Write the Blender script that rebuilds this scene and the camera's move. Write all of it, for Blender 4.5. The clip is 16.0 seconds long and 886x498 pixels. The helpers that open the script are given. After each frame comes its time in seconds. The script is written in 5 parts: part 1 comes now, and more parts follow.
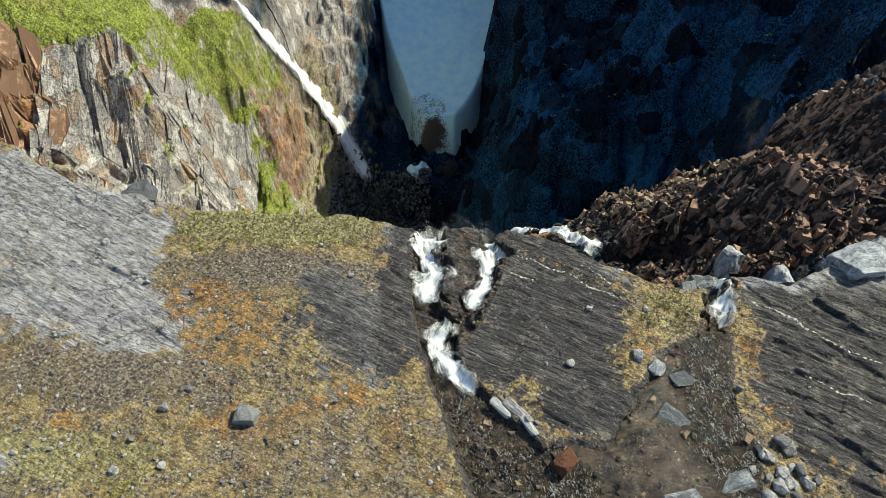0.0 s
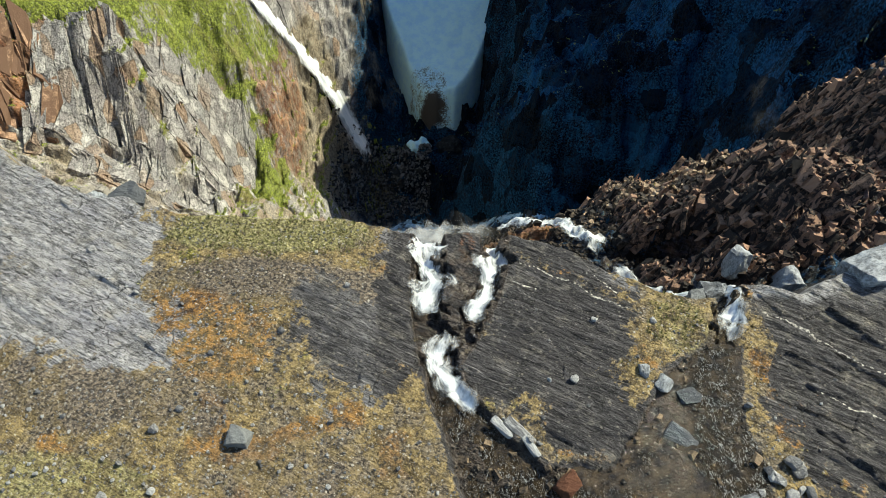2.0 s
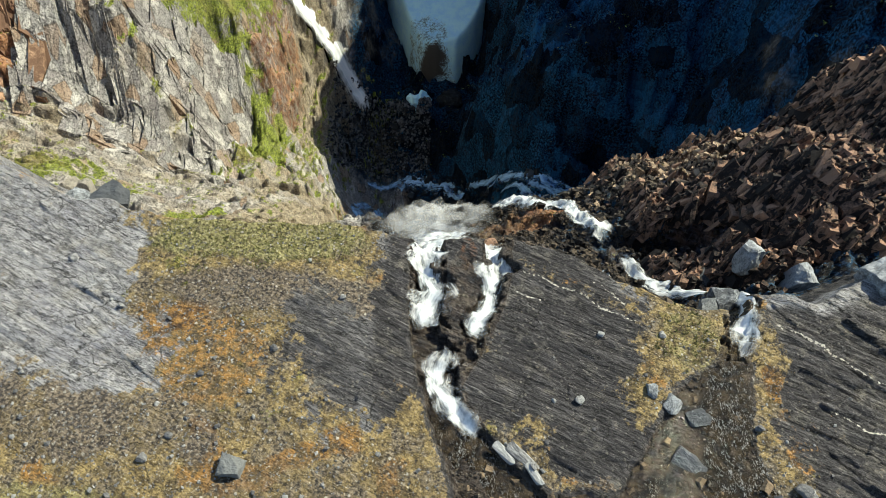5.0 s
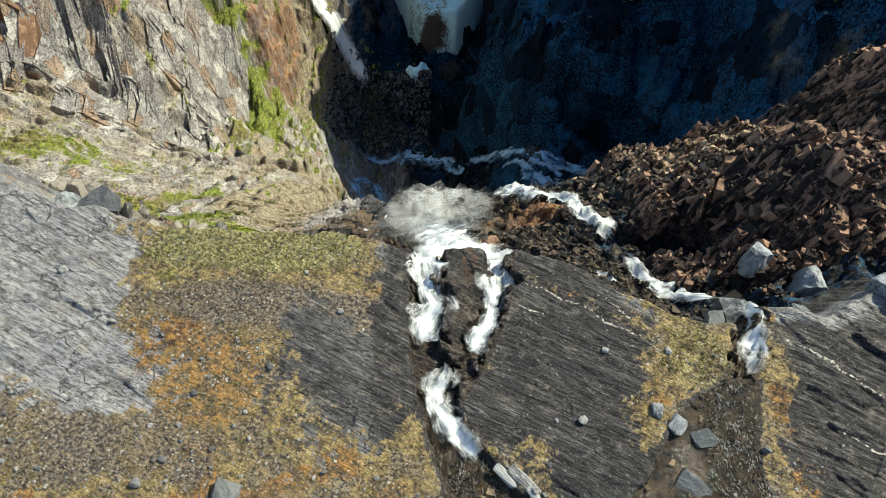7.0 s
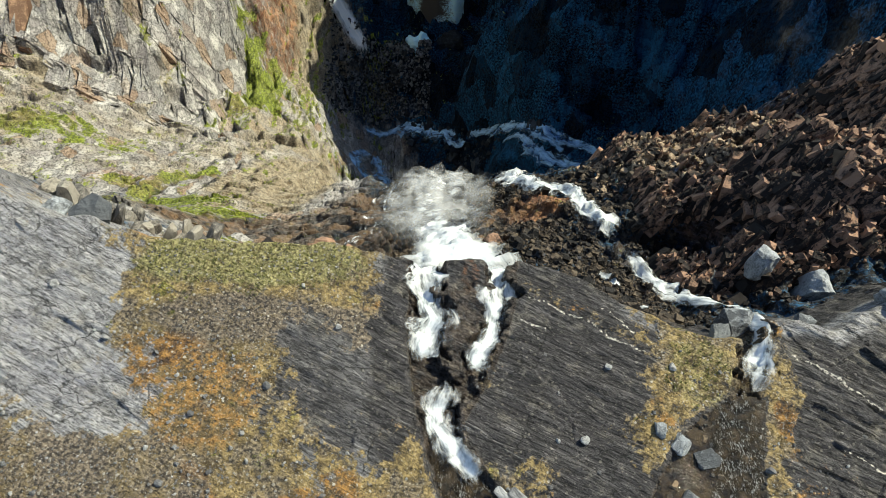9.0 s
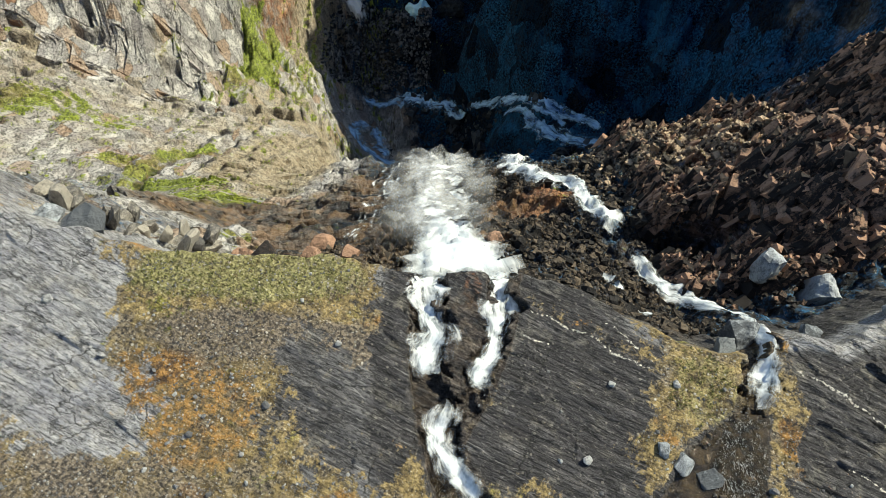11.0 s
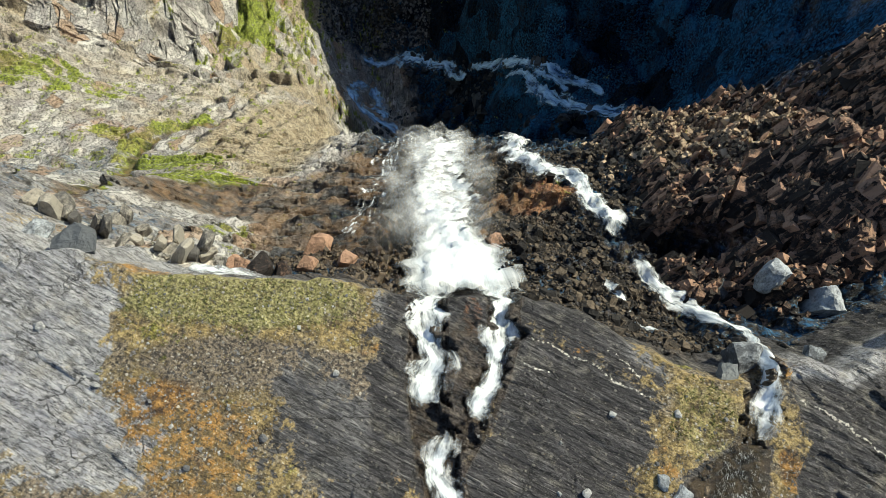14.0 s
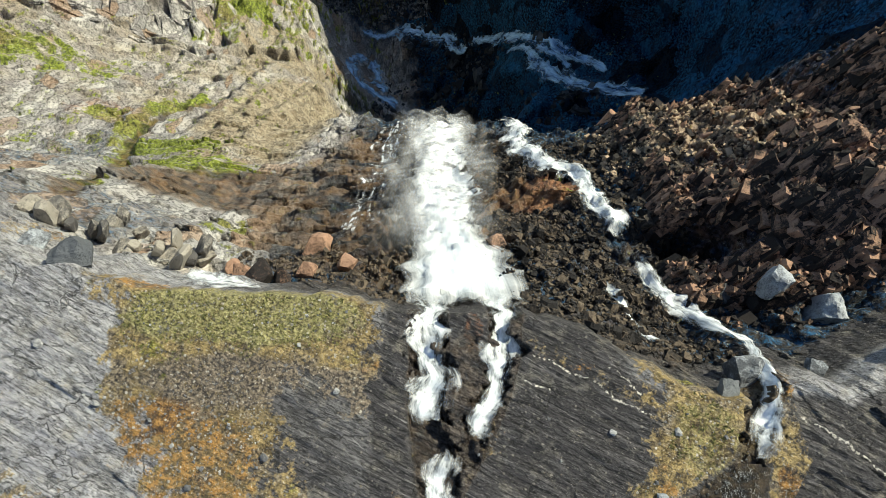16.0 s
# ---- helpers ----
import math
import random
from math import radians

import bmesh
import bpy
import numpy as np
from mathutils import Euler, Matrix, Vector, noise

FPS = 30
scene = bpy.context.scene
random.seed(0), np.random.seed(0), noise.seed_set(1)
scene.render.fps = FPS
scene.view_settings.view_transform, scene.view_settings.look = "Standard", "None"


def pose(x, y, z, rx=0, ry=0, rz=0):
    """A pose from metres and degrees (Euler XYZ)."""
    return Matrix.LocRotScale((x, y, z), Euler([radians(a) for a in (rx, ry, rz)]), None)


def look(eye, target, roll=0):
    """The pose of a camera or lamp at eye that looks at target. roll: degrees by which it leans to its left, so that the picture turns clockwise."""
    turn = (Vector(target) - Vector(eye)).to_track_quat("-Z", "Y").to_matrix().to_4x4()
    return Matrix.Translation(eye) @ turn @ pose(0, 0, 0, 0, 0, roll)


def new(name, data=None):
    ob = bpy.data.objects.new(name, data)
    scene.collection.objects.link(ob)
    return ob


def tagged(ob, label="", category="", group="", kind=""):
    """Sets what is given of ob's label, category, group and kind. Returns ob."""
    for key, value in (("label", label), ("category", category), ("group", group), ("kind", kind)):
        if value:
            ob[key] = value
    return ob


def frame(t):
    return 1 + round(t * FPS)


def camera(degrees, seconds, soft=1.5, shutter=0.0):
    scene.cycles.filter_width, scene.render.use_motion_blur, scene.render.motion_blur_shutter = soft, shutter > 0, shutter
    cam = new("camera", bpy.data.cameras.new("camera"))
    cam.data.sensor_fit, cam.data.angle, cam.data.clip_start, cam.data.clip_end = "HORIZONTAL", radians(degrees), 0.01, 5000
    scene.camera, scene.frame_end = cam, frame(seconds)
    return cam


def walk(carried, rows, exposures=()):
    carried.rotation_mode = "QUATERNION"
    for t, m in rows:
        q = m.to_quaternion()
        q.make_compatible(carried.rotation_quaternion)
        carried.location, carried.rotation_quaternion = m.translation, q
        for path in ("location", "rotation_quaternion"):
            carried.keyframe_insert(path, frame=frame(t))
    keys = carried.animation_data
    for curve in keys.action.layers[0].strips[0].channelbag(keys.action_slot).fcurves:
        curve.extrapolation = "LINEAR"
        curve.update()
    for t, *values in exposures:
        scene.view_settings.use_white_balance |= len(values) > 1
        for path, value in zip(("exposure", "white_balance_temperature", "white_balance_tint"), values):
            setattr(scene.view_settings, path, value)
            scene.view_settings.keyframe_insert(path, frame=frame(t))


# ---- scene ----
cam = camera(67.1, 16.0, 0.6)
PATH = [
    (0, (0.614, 0.498, 26.596), (0.571, 1.823, 25.098), -0.3),
    (0.5, (0.599, 1.025, 26.63), (0.557, 2.34, 25.124), -0.3),
    (1, (0.603, 1.628, 26.683), (0.56, 2.925, 25.161), -0.3),
    (1.5, (0.605, 2.185, 26.733), (0.562, 3.463, 25.195), -0.3),
    (2, (0.581, 2.777, 26.806), (0.539, 4.034, 25.252), -0.3),
    (2.5, (0.562, 3.322, 26.862), (0.52, 4.56, 25.292), -0.3),
    (3, (0.563, 3.905, 26.931), (0.521, 5.122, 25.345), -0.3),
    (3.5, (0.533, 4.444, 27.011), (0.491, 5.642, 25.411), -0.2),
    (4, (0.52, 5.044, 27.093), (0.479, 6.22, 25.476), -0.2),
    (6.3, (0.394, 7.593, 27.483), (0.358, 8.673, 25.8), -0.1),
    (6.5, (0.393, 7.83, 27.505), (0.356, 8.903, 25.818), -0.1),
    (7, (0.359, 8.416, 27.587), (0.324, 9.467, 25.885), 0.0),
    (7.5, (0.331, 8.96, 27.655), (0.296, 9.99, 25.941), 0.1),
    (8, (0.325, 9.526, 27.775), (0.29, 10.534, 26.048), 0.0),
    (8.5, (0.301, 10.086, 27.876), (0.267, 11.072, 26.137), 0.0),
    (9, (0.267, 10.676, 27.973), (0.235, 11.639, 26.221), 0.1),
    (9.2, (0.272, 10.893, 27.992), (0.242, 11.847, 26.234), 0.2),
    (11.3, (0.102, 13.264, 28.464), (0.074, 14.122, 26.657), 0.3),
    (11.5, (0.122, 13.475, 28.503), (0.095, 14.325, 26.692), 0.4),
    (12, (0.108, 14.073, 28.637), (0.081, 14.898, 26.815), 0.4),
    (12.5, (0.083, 14.588, 28.739), (0.057, 15.393, 26.909), 0.4),
    (13, (0.046, 15.169, 28.84), (0.022, 15.951, 26.999), 0.5),
    (13.5, (-0.003, 15.711, 28.946), (-0.026, 16.471, 27.096), 0.6),
    (14, (-0.035, 16.264, 29.044), (-0.056, 17.002, 27.185), 0.7),
    (14.5, (-0.062, 16.786, 29.154), (-0.083, 17.502, 27.287), 0.7),
    (15, (-0.121, 17.329, 29.247), (-0.139, 18.023, 27.371), 0.9),
    (15.5, (-0.155, 17.841, 29.351), (-0.172, 18.514, 27.467), 1.0),
    (16, (-0.185, 18.381, 29.439), (-0.201, 19.03, 27.547), 1.1),
]
walk(cam, [(t, look(eye, target, roll)) for t, eye, target, roll in PATH], [(0, 0.41, 6850, 4), (16, 0.37, 6850, 4)])

# ---- world, sun, exposure ----
SUN_TO = Vector((0.66, 0.44, 0.66)).normalized()
world = bpy.data.worlds.new("sky")
scene.world = world
world.use_nodes = True
wn = world.node_tree.nodes
sky = wn.new("ShaderNodeTexSky")
sky.sky_type = "NISHITA"
sky.sun_disc = False
sky.sun_elevation = math.asin(SUN_TO.z)
sky.sun_rotation = math.atan2(SUN_TO.x, SUN_TO.y)
sky.altitude = 900
wn["Background"].inputs["Strength"].default_value = 0.125
world.node_tree.links.new(sky.outputs[0], wn["Background"].inputs[0])
sun_data = bpy.data.lights.new("sun", "SUN")
sun_data.energy, sun_data.angle, sun_data.color = 5.0, radians(0.53), (1.0, 0.955, 0.80)
sun = new("sun", sun_data)
sun.matrix_world = look(SUN_TO * 300, (0, 0, 0))

# ---- terrain functions ----
def hash2(i, j, seed):
    n = (i.astype(np.int64) * 374761393 + j.astype(np.int64) * 668265263 + seed * 974634777) & 0xFFFFFFFF
    n = ((n ^ (n >> 13)) * 1274126177) & 0xFFFFFFFF
    return ((n ^ (n >> 16)) & 0xFFFFFF) / float(0xFFFFFF)


def vnoise(x, y, seed=0):
    i, j = np.floor(x), np.floor(y)
    u, v = x - i, y - j
    u, v = u * u * (3 - 2 * u), v * v * (3 - 2 * v)
    a, b = hash2(i, j, seed), hash2(i + 1, j, seed)
    c, d = hash2(i, j + 1, seed), hash2(i + 1, j + 1, seed)
    return (a * (1 - u) + b * u) * (1 - v) + (c * (1 - u) + d * u) * v


def fbm(x, y, octaves=4, seed=0):
    total, amp, out = 0.0, 1.0, 0.0
    for k in range(octaves):
        out = out + amp * (vnoise(x, y, seed + 17 * k) - 0.5)
        total += amp
        amp *= 0.5
        x, y = x * 2.03 + 5.2, y * 2.03 + 1.7
    return out * 2 / total


def cells(x, y, seed=0, tilt=0.8):
    """Blocky relief: every cell has its own height and its own slant."""
    i0, j0 = np.floor(x), np.floor(y)
    best = np.full(np.shape(x), 9.0)
    out = np.zeros(np.shape(x))
    for di in (-1, 0, 1):
        for dj in (-1, 0, 1):
            i, j = i0 + di, j0 + dj
            dx, dy = i + hash2(i, j, seed) - x, j + hash2(i, j, seed + 1) - y
            d = dx * dx + dy * dy
            near = d < best
            best = np.where(near, d, best)
            h = hash2(i, j, seed + 2) - 0.5 + tilt * (dx * (hash2(i, j, seed + 3) - 0.5) + dy * (hash2(i, j, seed + 4) - 0.5))
            out = np.where(near, h, out)
    return out


def smooth(v, a, b):
    t = np.clip((v - a) / (b - a), 0, 1)
    return t * t * (3 - 2 * t)


def along(x, y, line):
    """Distance to a polyline in plan, and how far along it (0 to 1)."""
    best, where = np.full(np.shape(x), 1e9), np.zeros(np.shape(x))
    n = len(line) - 1
    for k in range(n):
        (ax, ay), (bx, by) = line[k], line[k + 1]
        ex, ey = bx - ax, by - ay
        t = np.clip(((x - ax) * ex + (y - ay) * ey) / (ex * ex + ey * ey), 0, 1)
        d = np.hypot(x - ax - t * ex, y - ay - t * ey)
        where = np.where(d < best, (k + t) / n, where)
        best = np.minimum(best, d)
    return best, where


def inside(x, y, poly):
    """Signed distance to a closed outline in plan, positive inside."""
    d, _ = along(x, y, poly + poly[:1])
    odd = np.zeros(np.shape(x), bool)
    for k in range(len(poly)):
        (ax, ay), (bx, by) = poly[k], poly[k - 1]
        cross = ((ay > y) != (by > y)) & (x < (bx - ax) * (y - ay) / (by - ay + 1e-9) + ax)
        odd ^= cross
    return np.where(odd, d, -d)


CREST = ((-90, 38), (-60, 36), (-40, 34), (-28, 31.5), (-22, 27.8), (-17, 26.3), (-14, 26.0), (-9, 25.7), (-6, 26.0), (-4, 25.3), (0, 25.4), (3, 25.7),
         (6, 24.9), (9.2, 23.4), (11.6, 22.4), (13.6, 22.4), (15.3, 23.6), (18.2, 23.2), (23, 25.6), (40, 27), (90, 28))
CREST_X, CREST_Y = zip(*CREST)
# cross sections of the valley beyond the edge: x, then (y, z) from the edge outwards
SECTIONS = (
    (-100, ((38, 4), (46, -14), (58, -34), (66, -44), (76, -30), (84, -22), (110, -16), (260, 20))),
    (-78, ((37, 3), (42, -13), (56, -38), (72, -50), (86, -48), (92, -38), (98, -34), (120, -30), (260, 10))),
    (-62, ((36.2, 2), (41, -13), (52, -38), (75, -51), (93, -62), (100, -57), (107, -47), (114, -43), (135, -41), (170, -25), (260, 10))),
    (-52, ((35.2, 2), (39, -12), (52, -40), (70, -52), (100, -77), (117, -87), (124, -80), (134, -58), (150, -52), (175, -40), (260, 5))),
    (-43, ((34.3, 1.6), (37, -10), (52, -40), (65, -51), (100, -81), (136, -104), (150, -98), (164, -78), (180, -66), (260, -20))),
    (-33, ((32.7, 1.4), (36, -11), (48, -34), (62, -50), (95, -82), (125, -112), (150, -121), (160, -108), (172, -92), (190, -74), (280, -30))),
    (-22, ((27.8, 0.8), (33.6, -10), (41.6, -27), (59.5, -48), (80, -70), (95, -105), (127, -133), (150, -120), (160, -118), (190, -111), (230, -98), (300, -60))),
    (-10, ((25.8, 0.5), (27.5, -4), (33, -14), (48, -32.5), (53.4, -38.5), (61.5, -46.4), (68, -80), (84, -112), (122, -130), (150, -117), (163, -114), (215, -104), (320, -66))),
    (0, ((25.4, 0), (27, -5), (32, -11), (40, -21), (52, -36), (62, -46.8), (68, -82), (84, -108), (112, -119), (140, -117), (163, -114), (215, -104), (320, -66))),
    (8, ((24, -0.6), (25.7, -3.4), (32.5, -11), (38, -14), (43.8, -19.6), (52, -31), (61, -45), (68, -76), (92, -98), (118, -104), (131, -85), (146, -98), (165, -114), (200, -108), (300, -66))),
    (15.5, ((23.5, -1.2), (25.1, -4), (29, -9.6), (33, -11), (37, -10.2), (45, -15.6), (50, -20.6), (53, -30), (60, -58), (78, -84), (98, -93), (107, -88), (124, -73), (150, -76), (168, -74), (195, -68), (260, -40))),
    (22, ((25.2, -3.4), (28, -7.6), (30.5, -7.4), (34.4, -5.0), (38, -5.9), (44, -11.8), (50, -19), (54, -32), (62, -58), (82, -82), (98, -89), (108, -82), (116, -62), (150, -68), (165, -63), (200, -54), (260, -28))),
    (27.5, ((25.8, -3.2), (29, -6.6), (34.4, -5.0), (38, -6.2), (44, -12.5), (50, -20), (56, -30), (64, -53), (82, -78), (98, -86), (107, -82), (114, -60), (150, -65), (164, -58), (200, -49), (260, -26))),
    (31, ((26.2, -3.2), (29, -5.6), (34, -4.6), (38, -4.4), (41, -3.4), (45, -3.6), (50, -10), (56, -22), (64, -50), (82, -76), (98, -84), (107, -82), (114, -58), (150, -64), (164, -56), (200, -47), (260, -26))),
    (36, ((26.7, -2.6), (30, -4), (36, -2.2), (42, -0.6), (48, -2), (56, -20), (64, -48), (82, -72), (98, -80), (107, -82), (113, -54), (150, -60), (164, -50), (200, -42), (260, -24))),
    (52, ((27.2, -1), (34, 0), (44, 0), (54, -8), (62, -16), (74, -30), (90, -34), (108, -42), (122, -34), (150, -28), (190, -20), (260, -12))),
    (100, ((28, 14), (50, 22), (70, 24), (100, 16), (130, 4), (160, 6), (260, 10))),
)
SLOT_L = ((1.0, 15.6), (0.3, 16.8), (-0.1, 18.0), (-0.4, 19.6), (-0.8, 21.4), (-0.8, 23.6), (-1.1, 26.4))
SLOT_R = ((0.3, 18.3), (1.3, 20.0), (2.0, 21.8), (2.5, 23.7), (2.55, 26.4))
SLOT_E = ((12.3, 16.0), (12.8, 18.7), (13.8, 20.7), (14.5, 22.5), (14.9, 24.6))
BED = [(-0.9, 18.2), (-0.7, 16.5), (0.1, 14.2), (0.6, 12.7), (1.3, 10.8), (1.8, 8), (12.0, 8), (13.2, 11.1), (13.9, 13.4), (13.3, 15.7), (14.2, 19.5), (12.6, 19.6),
       (10.3, 18.2), (8.6, 15.6), (7.2, 13.5), (4.6, 13.4), (2.6, 15.0), (1.0, 16.7), (0.5, 18.6)]
CHANNEL_W = [(8.2, 14.2), (9.3, 16.2)]


def crest(x):
    return np.interp(x, CREST_X, CREST_Y) + 0.5 * fbm(x / 1.7, x * 0 + 3.1, 3, 5) * smooth(np.abs(x), 0, 4)


def foliation(x, y):
    c, s = math.cos(radians(-27)), math.sin(radians(-27))
    return x * c + y * s, -x * s + y * c


def plateau(x, y):
    u, v = foliation(x, y)
    z = 0.12 - 0.052 * x - 0.02 * np.maximum(x - 14, 0) * 2 - 0.012 * (x + 8) * smooth(x, -20, -14)
    z = z + 0.25 * fbm(x / 7, y / 7, 3, 11)
    rock = 0.14 * fbm(u * 0.2, v * 1.6, 5, 21) + 0.12 * cells(u * 0.3, v * 1.0, 23, 0.6) + 0.06 * cells(u * 0.8, v * 3.2, 25, 0.8) + 0.035 * cells(u * 0.9, v * 6.5, 26, 0.8)
    rock = rock * (1 + 0.5 * smooth(x, 14.5, 16.5)) + 0.2 * smooth(x, 15, 17) * cells(u * 0.22, v * 0.6, 27, 1.0)
    soil = 0.07 * fbm(x * 1.1, y * 1.1, 4, 31)
    soft = soil_mask(x, y)
    z = z + rock * (1 - 0.8 * soft) + soil * soft + 0.06 * soft
    bed = smooth(inside(x, y, BED) + 0.35 * fbm(x * 0.9, y * 0.9, 3, 41), -0.1, 0.5)
    z = z * (1 - bed) + bed * (-0.55 + 0.12 * fbm(x * 1.3, y * 1.3, 4, 43) + 0.3 * z)
    for line, wide, deep in ((SLOT_L, 0.8, 1.3), (SLOT_R, 0.55, 1.9), (SLOT_E, 0.6, 1.5)):
        d, t = along(x + 0.75 * fbm(x * 0.8, y * 0.8, 5, 47), y + 0.4 * fbm(x, y, 4, 48), line)
        cut = 1 - smooth(d + 0.55 * cells(u * 0.8, v * 2.0, 49) + 0.25 * cells(x * 2.6, y * 2.6, 50), wide * 0.55, wide * 1.1)
        z = z - cut * (0.25 + deep * t * t)
    return z


def soil_mask(x, y):
    """Where moss, grass and gravel lie on the rock of the plateau."""
    n = 1.9 * fbm(x * 0.5, y * 0.5, 6, 51) + 1.2 * fbm(x * 1.9, y * 1.9, 4, 53)
    bare = np.full(np.shape(x), -9.0)
    for poly in SLABS:
        bare = np.maximum(bare, inside(x, y, poly))
    return 1 - smooth(bare + n, -1.0, 1.0)


GREY_SLAB = [(-45, 34), (-21.8, 28.9), (-15.9, 27.6), (-14.9, 24.5), (-13.9, 20.7), (-12.3, 18.7), (-11.9, 16.9), (-20.9, 17.5), (-46, 19)]
MID_SLAB = [(-7.6, 21.4), (-3.4, 21.4), (-2.6, 26.5), (-0.8, 26.5), (-0.6, 19), (-1.9, 17.6), (-2.6, 15.9), (-4.4, 15.6), (-6.4, 17.2)]
DARK_SLAB = [(1.2, 27), (3.1, 27), (6.1, 26), (9.0, 24.3), (8.9, 19.5), (8.6, 16.1), (7.8, 13.9), (4.9, 14.1), (2.3, 16.2), (0.6, 17.7), (1.2, 21.0)]
EAST_SLAB = [(15.2, 24.5), (23, 27), (60, 30), (60, 14), (17.5, 12), (15.8, 14.6), (15.1, 16.5), (15.8, 19.5)]
SLABS = (GREY_SLAB, MID_SLAB, DARK_SLAB, EAST_SLAB, [(-26, 13), (-20, 13.2), (-17, 11), (-17.5, 7), (-30, 7)], [(9.2, 13.2), (10.6, 14.4), (10.8, 16.0), (9.4, 15.2)], [(-3.2, 27), (3.2, 27), (3.2, 20), (0.6, 17.4), (-2.0, 18)], [(8, 11), (12, 11), (12, 8), (8, 8)])


def beyond(x, y):
    """The steep ground below the plateau's edge, the gorge and the mountains round it."""
    edge = crest(x)
    q = y - edge
    far = smooth(q, 4, 45)
    xw = x + far * (5 * fbm(x / 22, y / 22, 3, 61) + 1.2 * fbm(x / 5, y / 5, 3, 62))
    yw = y + far * (1 - 0.75 * smooth(x, -5, 5)) * (3.0 * fbm(x / 7, y / 60, 3, 63) + 1.2 * fbm(x / 1.9, y / 40, 2, 64))
    sx = np.array([s[0] for s in SECTIONS], float)
    k = np.clip(np.searchsorted(sx, xw) - 1, 0, len(sx) - 2)
    t = np.clip((xw - sx[k]) / (sx[k + 1] - sx[k]), 0, 1)
    qq = np.maximum(yw - edge, 0)
    z = np.zeros(np.shape(x))
    for n, (x0, line) in enumerate(SECTIONS):
        use = (k == n) | (k == n - 1)
        if use.any():
            e0 = np.interp(x0, CREST_X, CREST_Y)
            here = np.interp(qq[use], [p[0] - e0 for p in line], [p[1] for p in line])
            z[use] += here * np.where(k[use] == n, 1 - t[use], t[use])
    return z, q


def cliff_top(x, y):
    return y - np.interp(x, (-90, -75, -60, -50, -44), (99, 105, 119, 137, 150))


RIVERS = (((-29, 134.5, 0.7), (-25.5, 134.8, 1.1), (-18, 135, 1.5), (-11.1, 134.8, 1.7), (-3.1, 129.2, 1.6), (3.7, 120.2, 0.9)),
          ((1.4, 125.0, 0.9), (6, 120, 1.3), (10.8, 114.4, 1.3), (15.4, 107.0, 1.0), (20.3, 103.0, 1.1), (27.6, 99.3, 0.9), (31.5, 94.5, 0.7)),
          ((9.5, 112.5, 0.7), (12.1, 109.9, 1.3), (17.9, 100.7, 1.6), (23.4, 95.8, 1.6), (30.7, 90.4, 1.5), (37.3, 86.4, 1.2)),
          ((15.4, 107.0, 0.6), (17.5, 103.5, 0.8), (22, 100.5, 0.8), (24.5, 96.5, 0.6)),
          ((-25.3, 130.3, 1.6), (-27.6, 122, 2.0), (-27.3, 115, 1.8), (-24.6, 111, 1.7), (-17, 109.5, 1.7), (-12, 108, 1.2)),
          ((-25.3, 130.3, 1.6), (-22.1, 125.0, 1.7), (-20.5, 117, 1.5), (-17.1, 110.8, 0.8)))


def off_river(x, y):
    """0 on the river beds of the gorge, 1 away from them."""
    out = np.ones(np.shape(x))
    some = (y > 80) & (y < 142) & (x > -36) & (x < 46)
    if some.any():
        best = np.full(some.sum(), 99.0)
        for line in RIVERS:
            best = np.minimum(best, along(x[some], y[some], [p[:2] for p in line])[0])
        out[some] = smooth(best, 1.5, 6)
    return out


GROOVE = ((-35.5, 68.0), (-40.0, 64.5), (-40.4, 57), (-36, 49), (-30.0, 40.6), (-25.8, 35.1))


def ground(x, y):
    """Height of the ground at x, y (arrays)."""
    x, y = np.asarray(x, float), np.asarray(y, float)
    on_top = y - crest(x) < 0
    z = np.empty(np.shape(x))
    if on_top.any():
        z[on_top] = plateau(x[on_top], y[on_top])
    if not on_top.all():
        z[~on_top] = below_edge(x[~on_top], y[~on_top])
    return z


